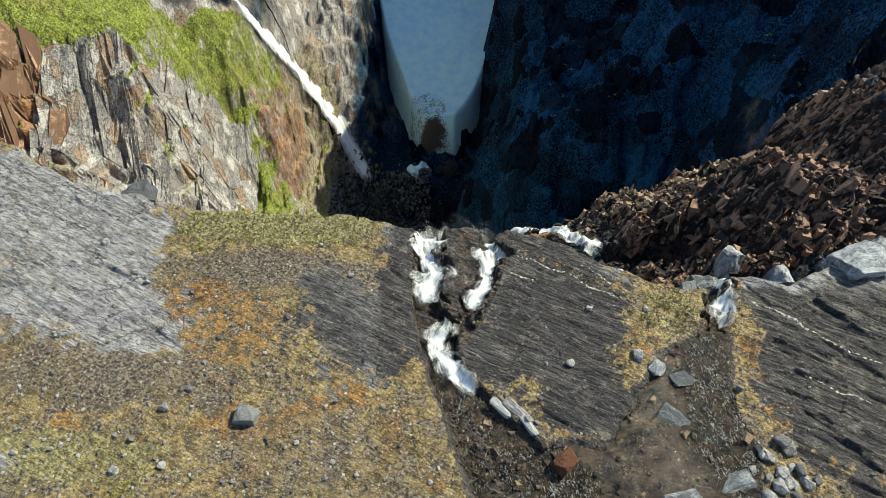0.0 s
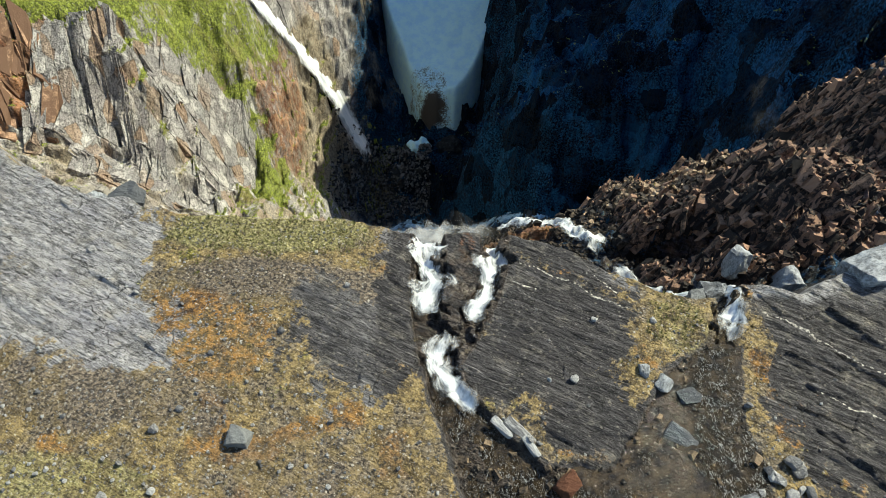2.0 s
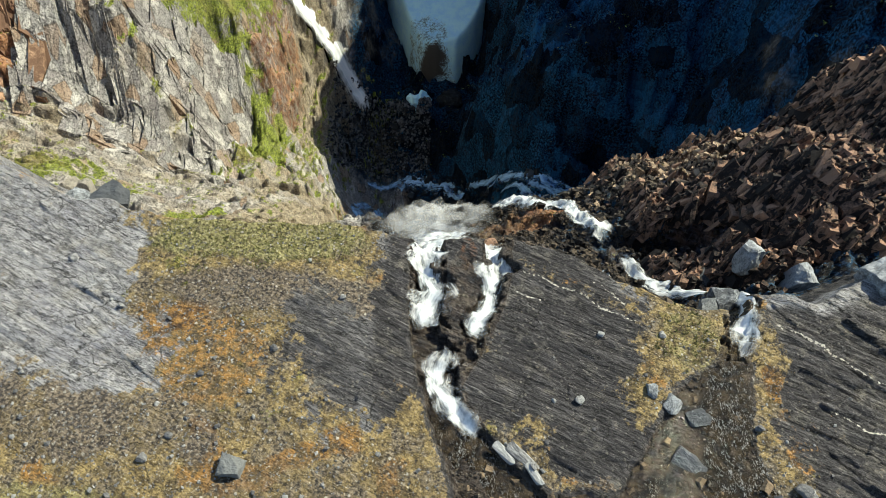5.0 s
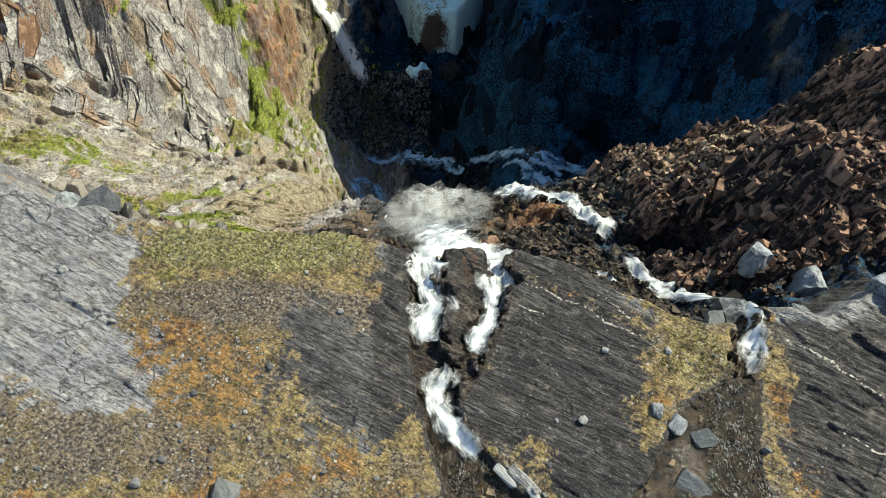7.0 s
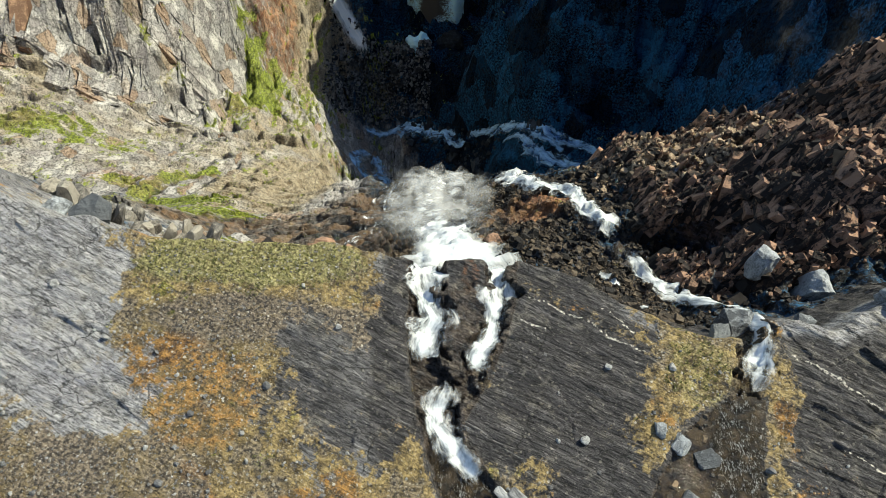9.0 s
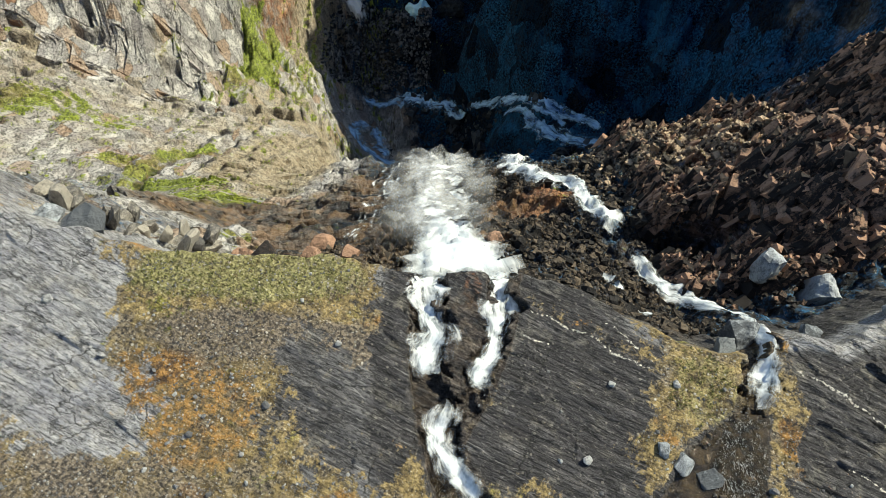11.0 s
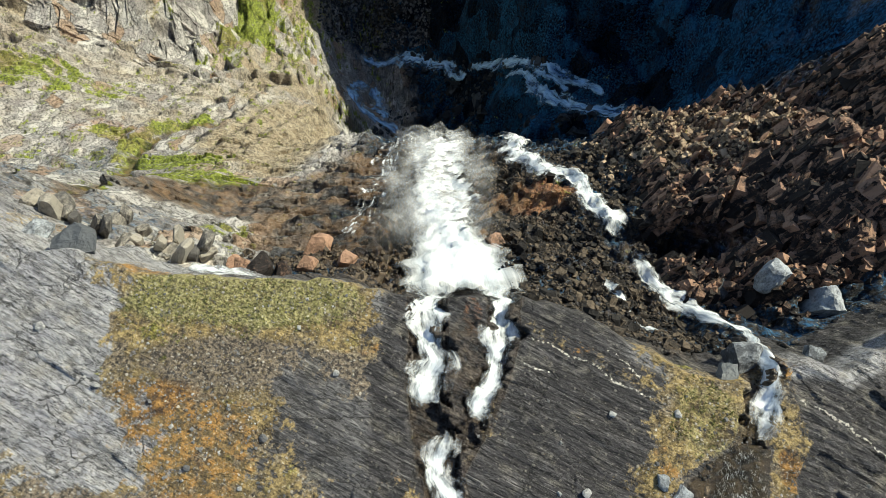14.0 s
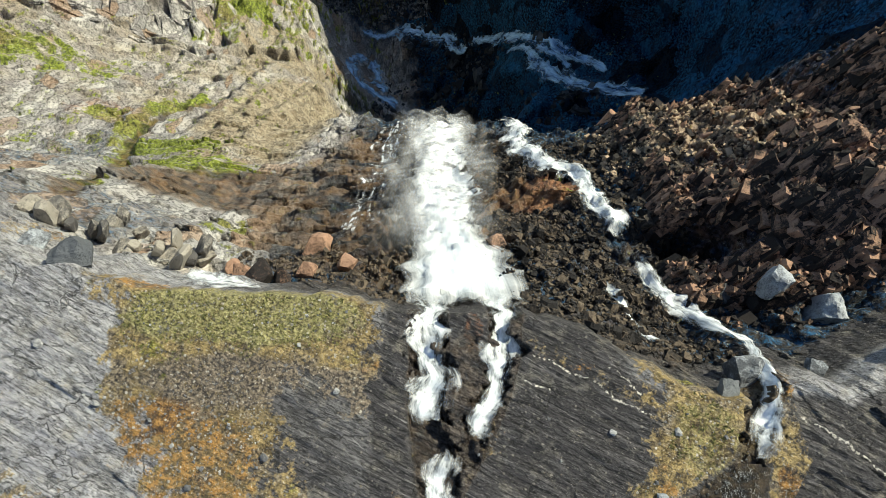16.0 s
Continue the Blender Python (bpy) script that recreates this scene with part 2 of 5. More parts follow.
def below_edge(x, y):
    z, q = beyond(x, y)
    rim = np.exp(-np.maximum(q, 0) / 1.2)
    edge_top = np.zeros(np.shape(x))
    by_rim = q < 12
    if by_rim.any():
        edge_top[by_rim] = plateau(x[by_rim], np.minimum(y, crest(x))[by_rim])
    base, _ = beyond(x, crest(x) + 0.001)
    z = z + (edge_top - base) * rim
    near = smooth(q, 0.3, 4)
    far = smooth(q, 25, 70)
    east = smooth(x, 11, 16) * (1 - smooth(q, 30, 45)) * smooth(q, 3, 7)
    calm = off_river(x, y)
    far_base = z
    # ledges, blocks and fine breakage
    west = far * smooth(-x, 16, 30)
    bench = smooth(-x, 1, 6) * (1 - far)
    step = 1.1 + 2.5 * far + 3.4 * west + 1.3 * bench
    lay = z / step + 0.8 * fbm(x / 9, y / 9, 3, 71) + far * smooth(y, 84, 98) * (0.42 * cells(x / 3.4 + 0.03 * y, y / 15, 72, 0.3) + 0.22 * cells(x / 1.3 + 0.02 * y, y / 8, 74, 0.3))
    saw = lay - np.floor(lay)
    ledge = (smooth(saw, 0.55 + 0.24 * far, 0.95 + 0.03 * far) - saw) * step
    meadow = smooth(cliff_top(x, y), -2, 2) * smooth(-x, 44, 50)
    ledge = ledge * (1 - 0.85 * meadow)
    z = z + near * (0.8 * ledge * (1 - 0.12 * far) * (1 - 0.75 * smooth(-x, 14, 20) * (1 - smooth(y, 80, 95))))
    z = z + near * (1.0 * cells(x / (1.3 + 2.2 * bench), y / (1.6 - 0.4 * bench), 73) * (1 - far) + 1.2 * east * cells(x / 1.1 + 0.4 * y, y / 1.7, 75, 1.2))
    z = z + (far - west) * (5.0 * cells(x / 6, y / 6, 77, 1.0) + 1.1 * cells(x / 2.2, y / 2.6, 79, 1.2))
    west = west * (0.35 + 0.65 * smooth(y, 80, 95))
    z = z + west * (1 - 0.75 * smooth(cliff_top(x, y), -3, 3) * smooth(-x, 44, 50)) * (1.6 * cells(x / 5 + 0.02 * y, y / 12, 83, 1.0) + 0.8 * cells(x / 1.7 + 0.03 * y, y / 7, 84, 1.0) + 0.45 * cells(x / 0.8, y / 2.2, 85, 1.2))
    z = z + near * (0.7 * (1 - 0.75 * bench) * cells(x / 0.7, y / 0.8, 86, 1.0) * (1 - far) + 0.6 * cells(x / 3.6, y / 3.0, 87, 1.0) * (1 - far) * smooth(-x, 4, 9))
    z = z + near * (0.5 + 4 * far - 2.8 * west) * fbm(x / (3 + 5 * far), y / (3 + 5 * far), 5, 81)
    z = far_base + (z - far_base) * calm - 1.5 * (1 - calm)
    z = z - 4.0 * (1 - smooth(np.hypot((x - 15.9) / 3.4, (y - 33.4) / 1.9), 0.3, 1.1))
    d, _ = along(x, y, GROOVE)
    z = z - 1.4 * (1 - smooth(d, 0.3, 1.6))
    return z
# ---- end of terrain functions ----


# ---- materials ----
def node_material(name):
    m = bpy.data.materials.new(name)
    m.use_nodes = True
    nt = m.node_tree
    return m, nt, nt.nodes["Principled BSDF"]


def add(nt, kind, **inputs):
    n = nt.nodes.new(kind)
    for key, value in inputs.items():
        key = key.replace("_", " ")
        if hasattr(value, "is_linked"):
            nt.links.new(value, n.inputs[key])
        else:
            n.inputs[key].default_value = value
    return n


def mix(nt, fac, a, b):
    n = nt.nodes.new("ShaderNodeMix")
    n.data_type = "RGBA"
    for slot, value in ((0, fac), (6, a), (7, b)):
        if hasattr(value, "is_linked"):
            nt.links.new(value, n.inputs[slot])
        else:
            n.inputs[slot].default_value = value if slot == 0 else (*value, 1)
    return n.outputs[2]


def calc(nt, op, a, b=0.0, c=0.0, clamp=False):
    n = nt.nodes.new("ShaderNodeMath")
    n.operation, n.use_clamp = op, clamp
    for k, value in enumerate((a, b, c)):
        if hasattr(value, "is_linked"):
            nt.links.new(value, n.inputs[k])
        else:
            n.inputs[k].default_value = value
    return n.outputs[0]


def ramp(nt, fac, a, b):
    n = nt.nodes.new("ShaderNodeMapRange")
    n.interpolation_type = "SMOOTHSTEP"
    nt.links.new(fac, n.inputs[0])
    n.inputs[1].default_value, n.inputs[2].default_value = a, b
    return n.outputs[0]


def coords(nt, scale=(1, 1, 1), turn=0.0):
    tc = nt.nodes.new("ShaderNodeTexCoord")
    mp = nt.nodes.new("ShaderNodeMapping")
    mp.inputs["Rotation"].default_value = (0, 0, radians(turn))
    nt.links.new(tc.outputs["Object"], mp.inputs["Vector"])
    sc = nt.nodes.new("ShaderNodeMapping")
    sc.inputs["Scale"].default_value = scale
    nt.links.new(mp.outputs[0], sc.inputs["Vector"])
    return sc.outputs[0]


def noise_tex(nt, vec, scale, detail=6.0, rough=0.6, warp=0.0):
    n = add(nt, "ShaderNodeTexNoise", Vector=vec, Scale=scale, Detail=detail, Roughness=rough, Distortion=warp)
    return n.outputs[0]


def attr(nt, name):
    n = nt.nodes.new("ShaderNodeAttribute")
    n.attribute_name = name
    return n.outputs["Fac"]


def pebbles(nt, vec, scale, share):
    """Scattered small stones: a mask, and a shade for each one."""
    v = add(nt, "ShaderNodeTexVoronoi", Vector=vec, Scale=scale, Randomness=1.0)
    sep = nt.nodes.new("ShaderNodeSeparateColor")
    nt.links.new(v.outputs["Color"], sep.inputs[0])
    some = calc(nt, "LESS_THAN", sep.outputs[0], share)
    near = calc(nt, "SUBTRACT", 1.0, ramp(nt, v.outputs["Distance"], 0.28, 0.42))
    return calc(nt, "MULTIPLY", some, near), sep.outputs[1]


def ground_material():
    m, nt, bsdf = node_material("ground_rock_and_moss")
    flat = coords(nt)
    fol = coords(nt, (0.24, 2.1, 1.0), 25)
    n_big = noise_tex(nt, flat, 0.35, 5)
    n_mid = noise_tex(nt, flat, 2.2, 8, 0.7)
    n_fine = noise_tex(nt, flat, 6.5, 3, 0.6)
    n_fol = noise_tex(nt, fol, 2.4, 5, 0.62, 0.3)
    n_fol2 = noise_tex(nt, fol, 4.0, 3, 0.55, 0.3)
    crack = ramp(nt, calc(nt, "ABSOLUTE", calc(nt, "SUBTRACT", n_fol2, 0.5)), 0.004, 0.03)
    split = ramp(nt, calc(nt, "ABSOLUTE", calc(nt, "SUBTRACT", noise_tex(nt, coords(nt, (0.22, 1.7, 1.0), 27), 1.5, 5, 0.55, 0.2), 0.5)), 0.002, 0.012)
    crack = calc(nt, "MULTIPLY", crack, split)
    patch = noise_tex(nt, flat, 0.9, 6, 0.65)
    n_line = noise_tex(nt, coords(nt, (0.30, 2.6, 1.0), 23), 3.4, 5, 0.62, 0.9)
    bands = add(nt, "ShaderNodeTexWave", Vector=coords(nt, (0.16, 1.0, 1.0), 22), Scale=1.25, Distortion=9.0, Detail=4.0, Detail_Scale=1.3, Detail_Roughness=0.6)
    bands.bands_direction = "Y"
    thin = calc(nt, "MAXIMUM", ramp(nt, bands.outputs["Fac"], 0.02, 0.22), ramp(nt, n_mid, 0.47, 0.56))
    thin = calc(nt, "MAXIMUM", thin, calc(nt, "SUBTRACT", 1.0, ramp(nt, attr(nt, "slate"), 0.35, 0.8)))
    wob = nt.nodes.new("ShaderNodeVectorMath")
    wob.operation = "MULTIPLY_ADD"
    noise_v = add(nt, "ShaderNodeTexNoise", Vector=flat, Scale=1.5, Detail=5.0)
    nt.links.new(noise_v.outputs["Color"], wob.inputs[0])
    wob.inputs[1].default_value = (0.9, 0.9, 0.9)
    nt.links.new(flat, wob.inputs[2])
    long = nt.nodes.new("ShaderNodeMapping")
    long.inputs["Scale"].default_value = (0.33, 1.0, 1.0)
    long.inputs["Rotation"].default_value = (0, 0, radians(9))
    nt.links.new(wob.outputs[0], long.inputs["Vector"])
    joints = add(nt, "ShaderNodeTexVoronoi", Vector=long.outputs[0], Scale=0.62)
    joints.feature = "DISTANCE_TO_EDGE"
    joint = calc(nt, "MAXIMUM", ramp(nt, joints.outputs["Distance"], 0.0, 0.018), ramp(nt, patch, 0.50, 0.58))
    grit = noise_tex(nt, flat, 10, 2, 0.6)
    # schist: pale grey to dark slate, with streaks along the foliation
    pale = mix(nt, ramp(nt, n_fol, 0.36, 0.64), (0.345, 0.34, 0.355), (0.415, 0.41, 0.41))
    pale = mix(nt, ramp(nt, n_mid, 0.36, 0.60), mix(nt, 0.25, pale, (0.17, 0.17, 0.20)), pale)
    pale = mix(nt, ramp(nt, n_big, 0.52, 0.64), pale, mix(nt, 0.35, pale, (0.22, 0.22, 0.27)))
    dark = mix(nt, ramp(nt, n_fol, 0.36, 0.74), (0.040, 0.037, 0.041), (0.105, 0.099, 0.103))
    rock = mix(nt, ramp(nt, calc(nt, "ADD", attr(nt, "slate"), calc(nt, "MULTIPLY_ADD", n_big, 0.5, -0.25)), 0.2, 0.8), pale, dark)
    rock = mix(nt, ramp(nt, patch, 0.52, 0.66), rock, mix(nt, 0.5, rock, (0.27, 0.25, 0.21)))
    rock = mix(nt, ramp(nt, n_mid, 0.52, 0.40), rock, mix(nt, 0.35, rock, (0.035, 0.033, 0.035)))
    rock = mix(nt, ramp(nt, n_fine, 0.62, 0.72), rock, mix(nt, 0.22, rock, (0.55, 0.53, 0.48)))
    tan = mix(nt, ramp(nt, n_mid, 0.3, 0.7), (0.20, 0.15, 0.10), (0.47, 0.41, 0.31))
    rock = mix(nt, ramp(nt, calc(nt, "ADD", attr(nt, "warm"), calc(nt, "MULTIPLY_ADD", n_big, 0.9, -0.45)), 0.3, 0.8), rock, tan)
    rust = mix(nt, n_fine, (0.16, 0.055, 0.025), (0.46, 0.20, 0.07))
    rock = mix(nt, ramp(nt, calc(nt, "ADD", attr(nt, "rust"), calc(nt, "MULTIPLY_ADD", n_mid, 1.2, -0.6)), 0.35, 0.75), rock, rust)
    rock = mix(nt, ramp(nt, n_line, 0.45, 0.37), rock, mix(nt, calc(nt, "MULTIPLY_ADD", attr(nt, "slate"), 0.45, 0.22), rock, (0.012, 0.012, 0.013)))
    rock = mix(nt, ramp(nt, n_line, 0.585, 0.66), rock, mix(nt, 0.22, rock, (0.62, 0.60, 0.57)))
    rock = mix(nt, thin, mix(nt, calc(nt, "MULTIPLY_ADD", attr(nt, "slate"), 0.55, 0.25), rock, (0.008, 0.008, 0.009)), rock)
    rock = mix(nt, crack, mix(nt, 0.75, rock, (0.015, 0.015, 0.015)), rock)
    rock = mix(nt, joint, mix(nt, 0.75, rock, (0.02, 0.02, 0.018)), rock)
    rock = mix(nt, ramp(nt, calc(nt, "ADD", attr(nt, "vein"), calc(nt, "MULTIPLY_ADD", n_fine, 1.6, -0.8)), 0.4, 0.6), rock, (0.66, 0.63, 0.56))
    chip, shade = pebbles(nt, flat, 5.5, 0.10)
    # moss, dry grass and gravelly soil
    ochre = mix(nt, ramp(nt, n_mid, 0.36, 0.62), (0.095, 0.068, 0.034), (0.42, 0.31, 0.135))
    ochre = mix(nt, ramp(nt, patch, 0.47, 0.60), ochre, mix(nt, ramp(nt, n_fine, 0.35, 0.65), (0.05, 0.042, 0.036), (0.30, 0.24, 0.16)))
    ochre = mix(nt, ramp(nt, n_big, 0.60, 0.72), ochre, mix(nt, ramp(nt, n_fine, 0.4, 0.62), (0.10, 0.09, 0.02), (0.34, 0.32, 0.06)))
    brown = mix(nt, ramp(nt, n_mid, 0.42, 0.60), (0.085, 0.050, 0.028), (0.40, 0.21, 0.060))
    ochre = mix(nt, ramp(nt, calc(nt, "ADD", attr(nt, "brown"), calc(nt, "MULTIPLY_ADD", n_mid, 1.4, -0.7)), 0.3, 0.7), ochre, brown)
    heath = mix(nt, ramp(nt, n_fine, 0.38, 0.62), (0.070, 0.058, 0.050), (0.25, 0.20, 0.145))
    ochre = mix(nt, ramp(nt, calc(nt, "ADD", attr(nt, "heath"), calc(nt, "MULTIPLY_ADD", n_mid, 1.6, -0.8)), 0.3, 0.7), ochre, heath)
    green = mix(nt, ramp(nt, n_fine, 0.3, 0.7), (0.15, 0.135, 0.055), (0.42, 0.38, 0.17))
    veg = mix(nt, ramp(nt, calc(nt, "ADD", attr(nt, "green"), calc(nt, "MULTIPLY_ADD", n_mid, 1.2, -0.6)), 0.35, 0.75), ochre, green)
    veg = mix(nt, ramp(nt, n_fine, 0.34, 0.47), mix(nt, 0.45, veg, (0.030, 0.024, 0.018)), veg)
    cover = calc(nt, "ADD", attr(nt, "veg"), calc(nt, "ADD", calc(nt, "MULTIPLY_ADD", n_mid, 1.3, -0.65), calc(nt, "ADD", calc(nt, "MULTIPLY_ADD", n_fine, 1.3, -0.65), calc(nt, "MULTIPLY_ADD", patch, 1.2, -0.6))))
    cover = ramp(nt, cover, 0.30, 0.68)
    col = mix(nt, cover, rock, veg)
    stone = mix(nt, shade, (0.16, 0.15, 0.13), (0.50, 0.46, 0.39))
    col = mix(nt, calc(nt, "MULTIPLY", chip, calc(nt, "MULTIPLY_ADD", cover, 0.7, 0.3)), col, stone)
    loose = calc(nt, "MULTIPLY_ADD", cover, 0.8, 0.2)
    col = mix(nt, calc(nt, "MULTIPLY", calc(nt, "SUBTRACT", 1.0, ramp(nt, grit, 0.36, 0.46)), loose), col, mix(nt, 0.5, col, (0.020, 0.018, 0.016)))
    col = mix(nt, calc(nt, "MULTIPLY", ramp(nt, grit, 0.60, 0.70), loose), col, mix(nt, 0.42, col, (0.74, 0.71, 0.62)))
    wet = ramp(nt, calc(nt, "ADD", attr(nt, "wet"), calc(nt, "MULTIPLY_ADD", n_mid, 0.9, -0.45)), 0.3, 0.7)
    col = mix(nt, calc(nt, "MULTIPLY", wet, 0.8), col, mix(nt, ramp(nt, n_mid, 0.35, 0.68), (0.010, 0.008, 0.008), (0.105, 0.080, 0.060)))
    nt.links.new(col, bsdf.inputs["Base Color"])
    nt.links.new(calc(nt, "MULTIPLY_ADD", wet, -0.6, 0.86), bsdf.inputs["Roughness"])
    bsdf.inputs["Specular IOR Level"].default_value = 0.4
    hgt = calc(nt, "ADD", calc(nt, "MULTIPLY_ADD", n_fol, 0.26, calc(nt, "MULTIPLY_ADD", calc(nt, "MAXIMUM", thin, cover), 0.14, calc(nt, "MULTIPLY", n_line, 0.08))), calc(nt, "ADD", calc(nt, "MULTIPLY_ADD", n_fol2, 0.20, calc(nt, "MULTIPLY", crack, 0.22)), calc(nt, "ADD", calc(nt, "MULTIPLY", n_mid, 0.7), calc(nt, "ADD", calc(nt, "MULTIPLY", n_fine, 0.35), calc(nt, "ADD", calc(nt, "MULTIPLY", joint, 0.25), calc(nt, "MULTIPLY", chip, 0.15))))))
    bump = add(nt, "ShaderNodeBump", Strength=1.0, Distance=0.20, Height=hgt)
    nt.links.new(bump.outputs[0], bsdf.inputs["Normal"])
    return m


def valley_material():
    m, nt, bsdf = node_material("valley_rock_and_grass")
    flat = coords(nt)
    up = coords(nt, (1.0, 0.35, 0.22))
    n_big = noise_tex(nt, flat, 0.10, 6)
    n_mid = noise_tex(nt, flat, 0.6, 8, 0.68)
    n_fine = noise_tex(nt, flat, 2.4, 4, 0.65)
    grit = noise_tex(nt, flat, 3.2, 3, 0.65)
    n_col = noise_tex(nt, up, 0.8, 5, 0.58, 0.3)
    grey = mix(nt, ramp(nt, n_col, 0.33, 0.66), (0.31, 0.305, 0.30), (0.68, 0.66, 0.62))
    beds = noise_tex(nt, coords(nt, (0.16, 0.16, 1.1)), 1.0, 5, 0.6, 0.4)
    slab = add(nt, "ShaderNodeTexVoronoi", Vector=coords(nt, (0.55, 0.3, 0.16)), Scale=1.0)
    slab_edge = add(nt, "ShaderNodeTexVoronoi", Vector=coords(nt, (0.55, 0.3, 0.16)), Scale=1.0)
    slab_edge.feature = "DISTANCE_TO_EDGE"
    tone = nt.nodes.new("ShaderNodeSeparateXYZ")
    nt.links.new(slab.outputs["Color"], tone.inputs[0])
    grey = mix(nt, calc(nt, "MULTIPLY", tone.outputs[0], 0.45), grey, (0.17, 0.135, 0.14))
    grey = mix(nt, calc(nt, "MULTIPLY", ramp(nt, tone.outputs[1], 0.75, 0.95), 0.7), grey, (0.36, 0.22, 0.12))
    grey = mix(nt, ramp(nt, calc(nt, "ADD", slab_edge.outputs["Distance"], calc(nt, "MULTIPLY_ADD", n_fine, 0.3, -0.15)), -0.02, 0.06), mix(nt, 0.6, grey, (0.03, 0.03, 0.03)), grey)
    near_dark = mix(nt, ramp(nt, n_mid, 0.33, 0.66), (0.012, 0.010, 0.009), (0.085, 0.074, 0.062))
    # The gorge's sky-lit shade is painted: blue-black colours on its dark rock.
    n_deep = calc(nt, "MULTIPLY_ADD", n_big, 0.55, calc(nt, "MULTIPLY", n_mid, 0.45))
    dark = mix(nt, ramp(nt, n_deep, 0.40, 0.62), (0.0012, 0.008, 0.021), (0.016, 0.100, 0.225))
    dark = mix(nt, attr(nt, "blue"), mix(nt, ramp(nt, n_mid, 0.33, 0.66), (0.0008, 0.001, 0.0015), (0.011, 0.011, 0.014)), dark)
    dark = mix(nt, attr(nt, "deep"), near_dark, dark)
    wide = noise_tex(nt, flat, 0.16, 3, 0.5)
    dark = mix(nt, ramp(nt, wide, 0.56, 0.66), dark, mix(nt, 0.35, dark, (0.04, 0.024, 0.02)))
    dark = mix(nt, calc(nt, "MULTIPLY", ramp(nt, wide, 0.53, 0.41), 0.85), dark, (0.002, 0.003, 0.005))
    joints = add(nt, "ShaderNodeTexVoronoi", Vector=flat, Scale=0.085)
    joints.feature = "DISTANCE_TO_EDGE"
    dark = mix(nt, ramp(nt, calc(nt, "ADD", joints.outputs["Distance"], calc(nt, "MULTIPLY_ADD", n_mid, 0.25, -0.125)), 0.0, 0.035), (0.003, 0.004, 0.005), dark)
    twist = nt.nodes.new("ShaderNodeVectorMath")
    twist.operation = "MULTIPLY_ADD"
    bend = add(nt, "ShaderNodeTexNoise", Vector=flat, Scale=0.12, Detail=6.0)
    nt.links.new(bend.outputs["Color"], twist.inputs[0])
    twist.inputs[1].default_value = (9.0, 9.0, 9.0)
    nt.links.new(flat, twist.inputs[2])
    facet = add(nt, "ShaderNodeTexVoronoi", Vector=twist.outputs[0], Scale=0.14)
    part_tone = nt.nodes.new("ShaderNodeSeparateXYZ")
    nt.links.new(facet.outputs["Color"], part_tone.inputs[0])
    # Random facets get deeper painted shade, the others more sky blue.
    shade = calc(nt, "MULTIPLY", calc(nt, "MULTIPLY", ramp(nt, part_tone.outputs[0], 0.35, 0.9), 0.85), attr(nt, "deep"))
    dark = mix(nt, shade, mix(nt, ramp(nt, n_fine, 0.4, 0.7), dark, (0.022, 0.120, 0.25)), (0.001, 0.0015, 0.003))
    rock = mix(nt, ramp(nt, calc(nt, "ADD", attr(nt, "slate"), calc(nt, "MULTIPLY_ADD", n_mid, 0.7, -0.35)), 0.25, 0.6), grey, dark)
    tan = mix(nt, ramp(nt, n_mid, 0.3, 0.7), (0.22, 0.17, 0.11), (0.50, 0.43, 0.31))
    rock = mix(nt, ramp(nt, calc(nt, "ADD", attr(nt, "warm"), calc(nt, "MULTIPLY_ADD", n_big, 1.2, -0.6)), 0.3, 0.8), rock, tan)
    rust = mix(nt, ramp(nt, n_col, 0.35, 0.65), (0.13, 0.05, 0.028), (0.40, 0.20, 0.10))
    rock = mix(nt, ramp(nt, calc(nt, "ADD", attr(nt, "rust"), calc(nt, "MULTIPLY_ADD", n_mid, 1.2, -0.6)), 0.35, 0.75), rock, rust)
    green = mix(nt, ramp(nt, n_fine, 0.3, 0.7), (0.08, 0.105, 0.015), (0.34, 0.40, 0.06))
    green = mix(nt, ramp(nt, n_big, 0.50, 0.72), green, (0.26, 0.22, 0.08))
    cover = calc(nt, "ADD", attr(nt, "veg"), calc(nt, "ADD", calc(nt, "MULTIPLY_ADD", n_mid, 1.2, -0.6), calc(nt, "MULTIPLY_ADD", n_fine, 0.5, -0.25)))
    geo = nt.nodes.new("ShaderNodeSeparateXYZ")
    nt.links.new(nt.nodes.new("ShaderNodeNewGeometry").outputs["Normal"], geo.inputs[0])
    cover = calc(nt, "ADD", cover, calc(nt, "MULTIPLY_ADD", geo.outputs[2], 1.0, -0.62))
    col = mix(nt, ramp(nt, cover, 0.42, 0.62), rock, green)
    # Rock with painted gorge shade also loses pale grit and sheen.
    dim = calc(nt, "MULTIPLY", ramp(nt, attr(nt, "slate"), 0.3, 0.8), attr(nt, "deep"))
    bright = calc(nt, "SUBTRACT", 1.0, dim)
    col = mix(nt, calc(nt, "MULTIPLY", bright, calc(nt, "SUBTRACT", 1.0, ramp(nt, grit, 0.36, 0.50))), col, mix(nt, 0.65, col, (0.016, 0.014, 0.012)))
    col = mix(nt, calc(nt, "MULTIPLY", bright, ramp(nt, grit, 0.58, 0.70)), col, mix(nt, 0.42, col, (0.70, 0.66, 0.55)))
    gap = ramp(nt, calc(nt, "ABSOLUTE", calc(nt, "SUBTRACT", n_col, 0.5)), 0.004, 0.035)
    col = mix(nt, gap, mix(nt, 0.5, col, (0.02, 0.02, 0.02)), col)
    wet = ramp(nt, calc(nt, "ADD", attr(nt, "wet"), calc(nt, "MULTIPLY_ADD", n_mid, 0.6, -0.3)), 0.3, 0.7)
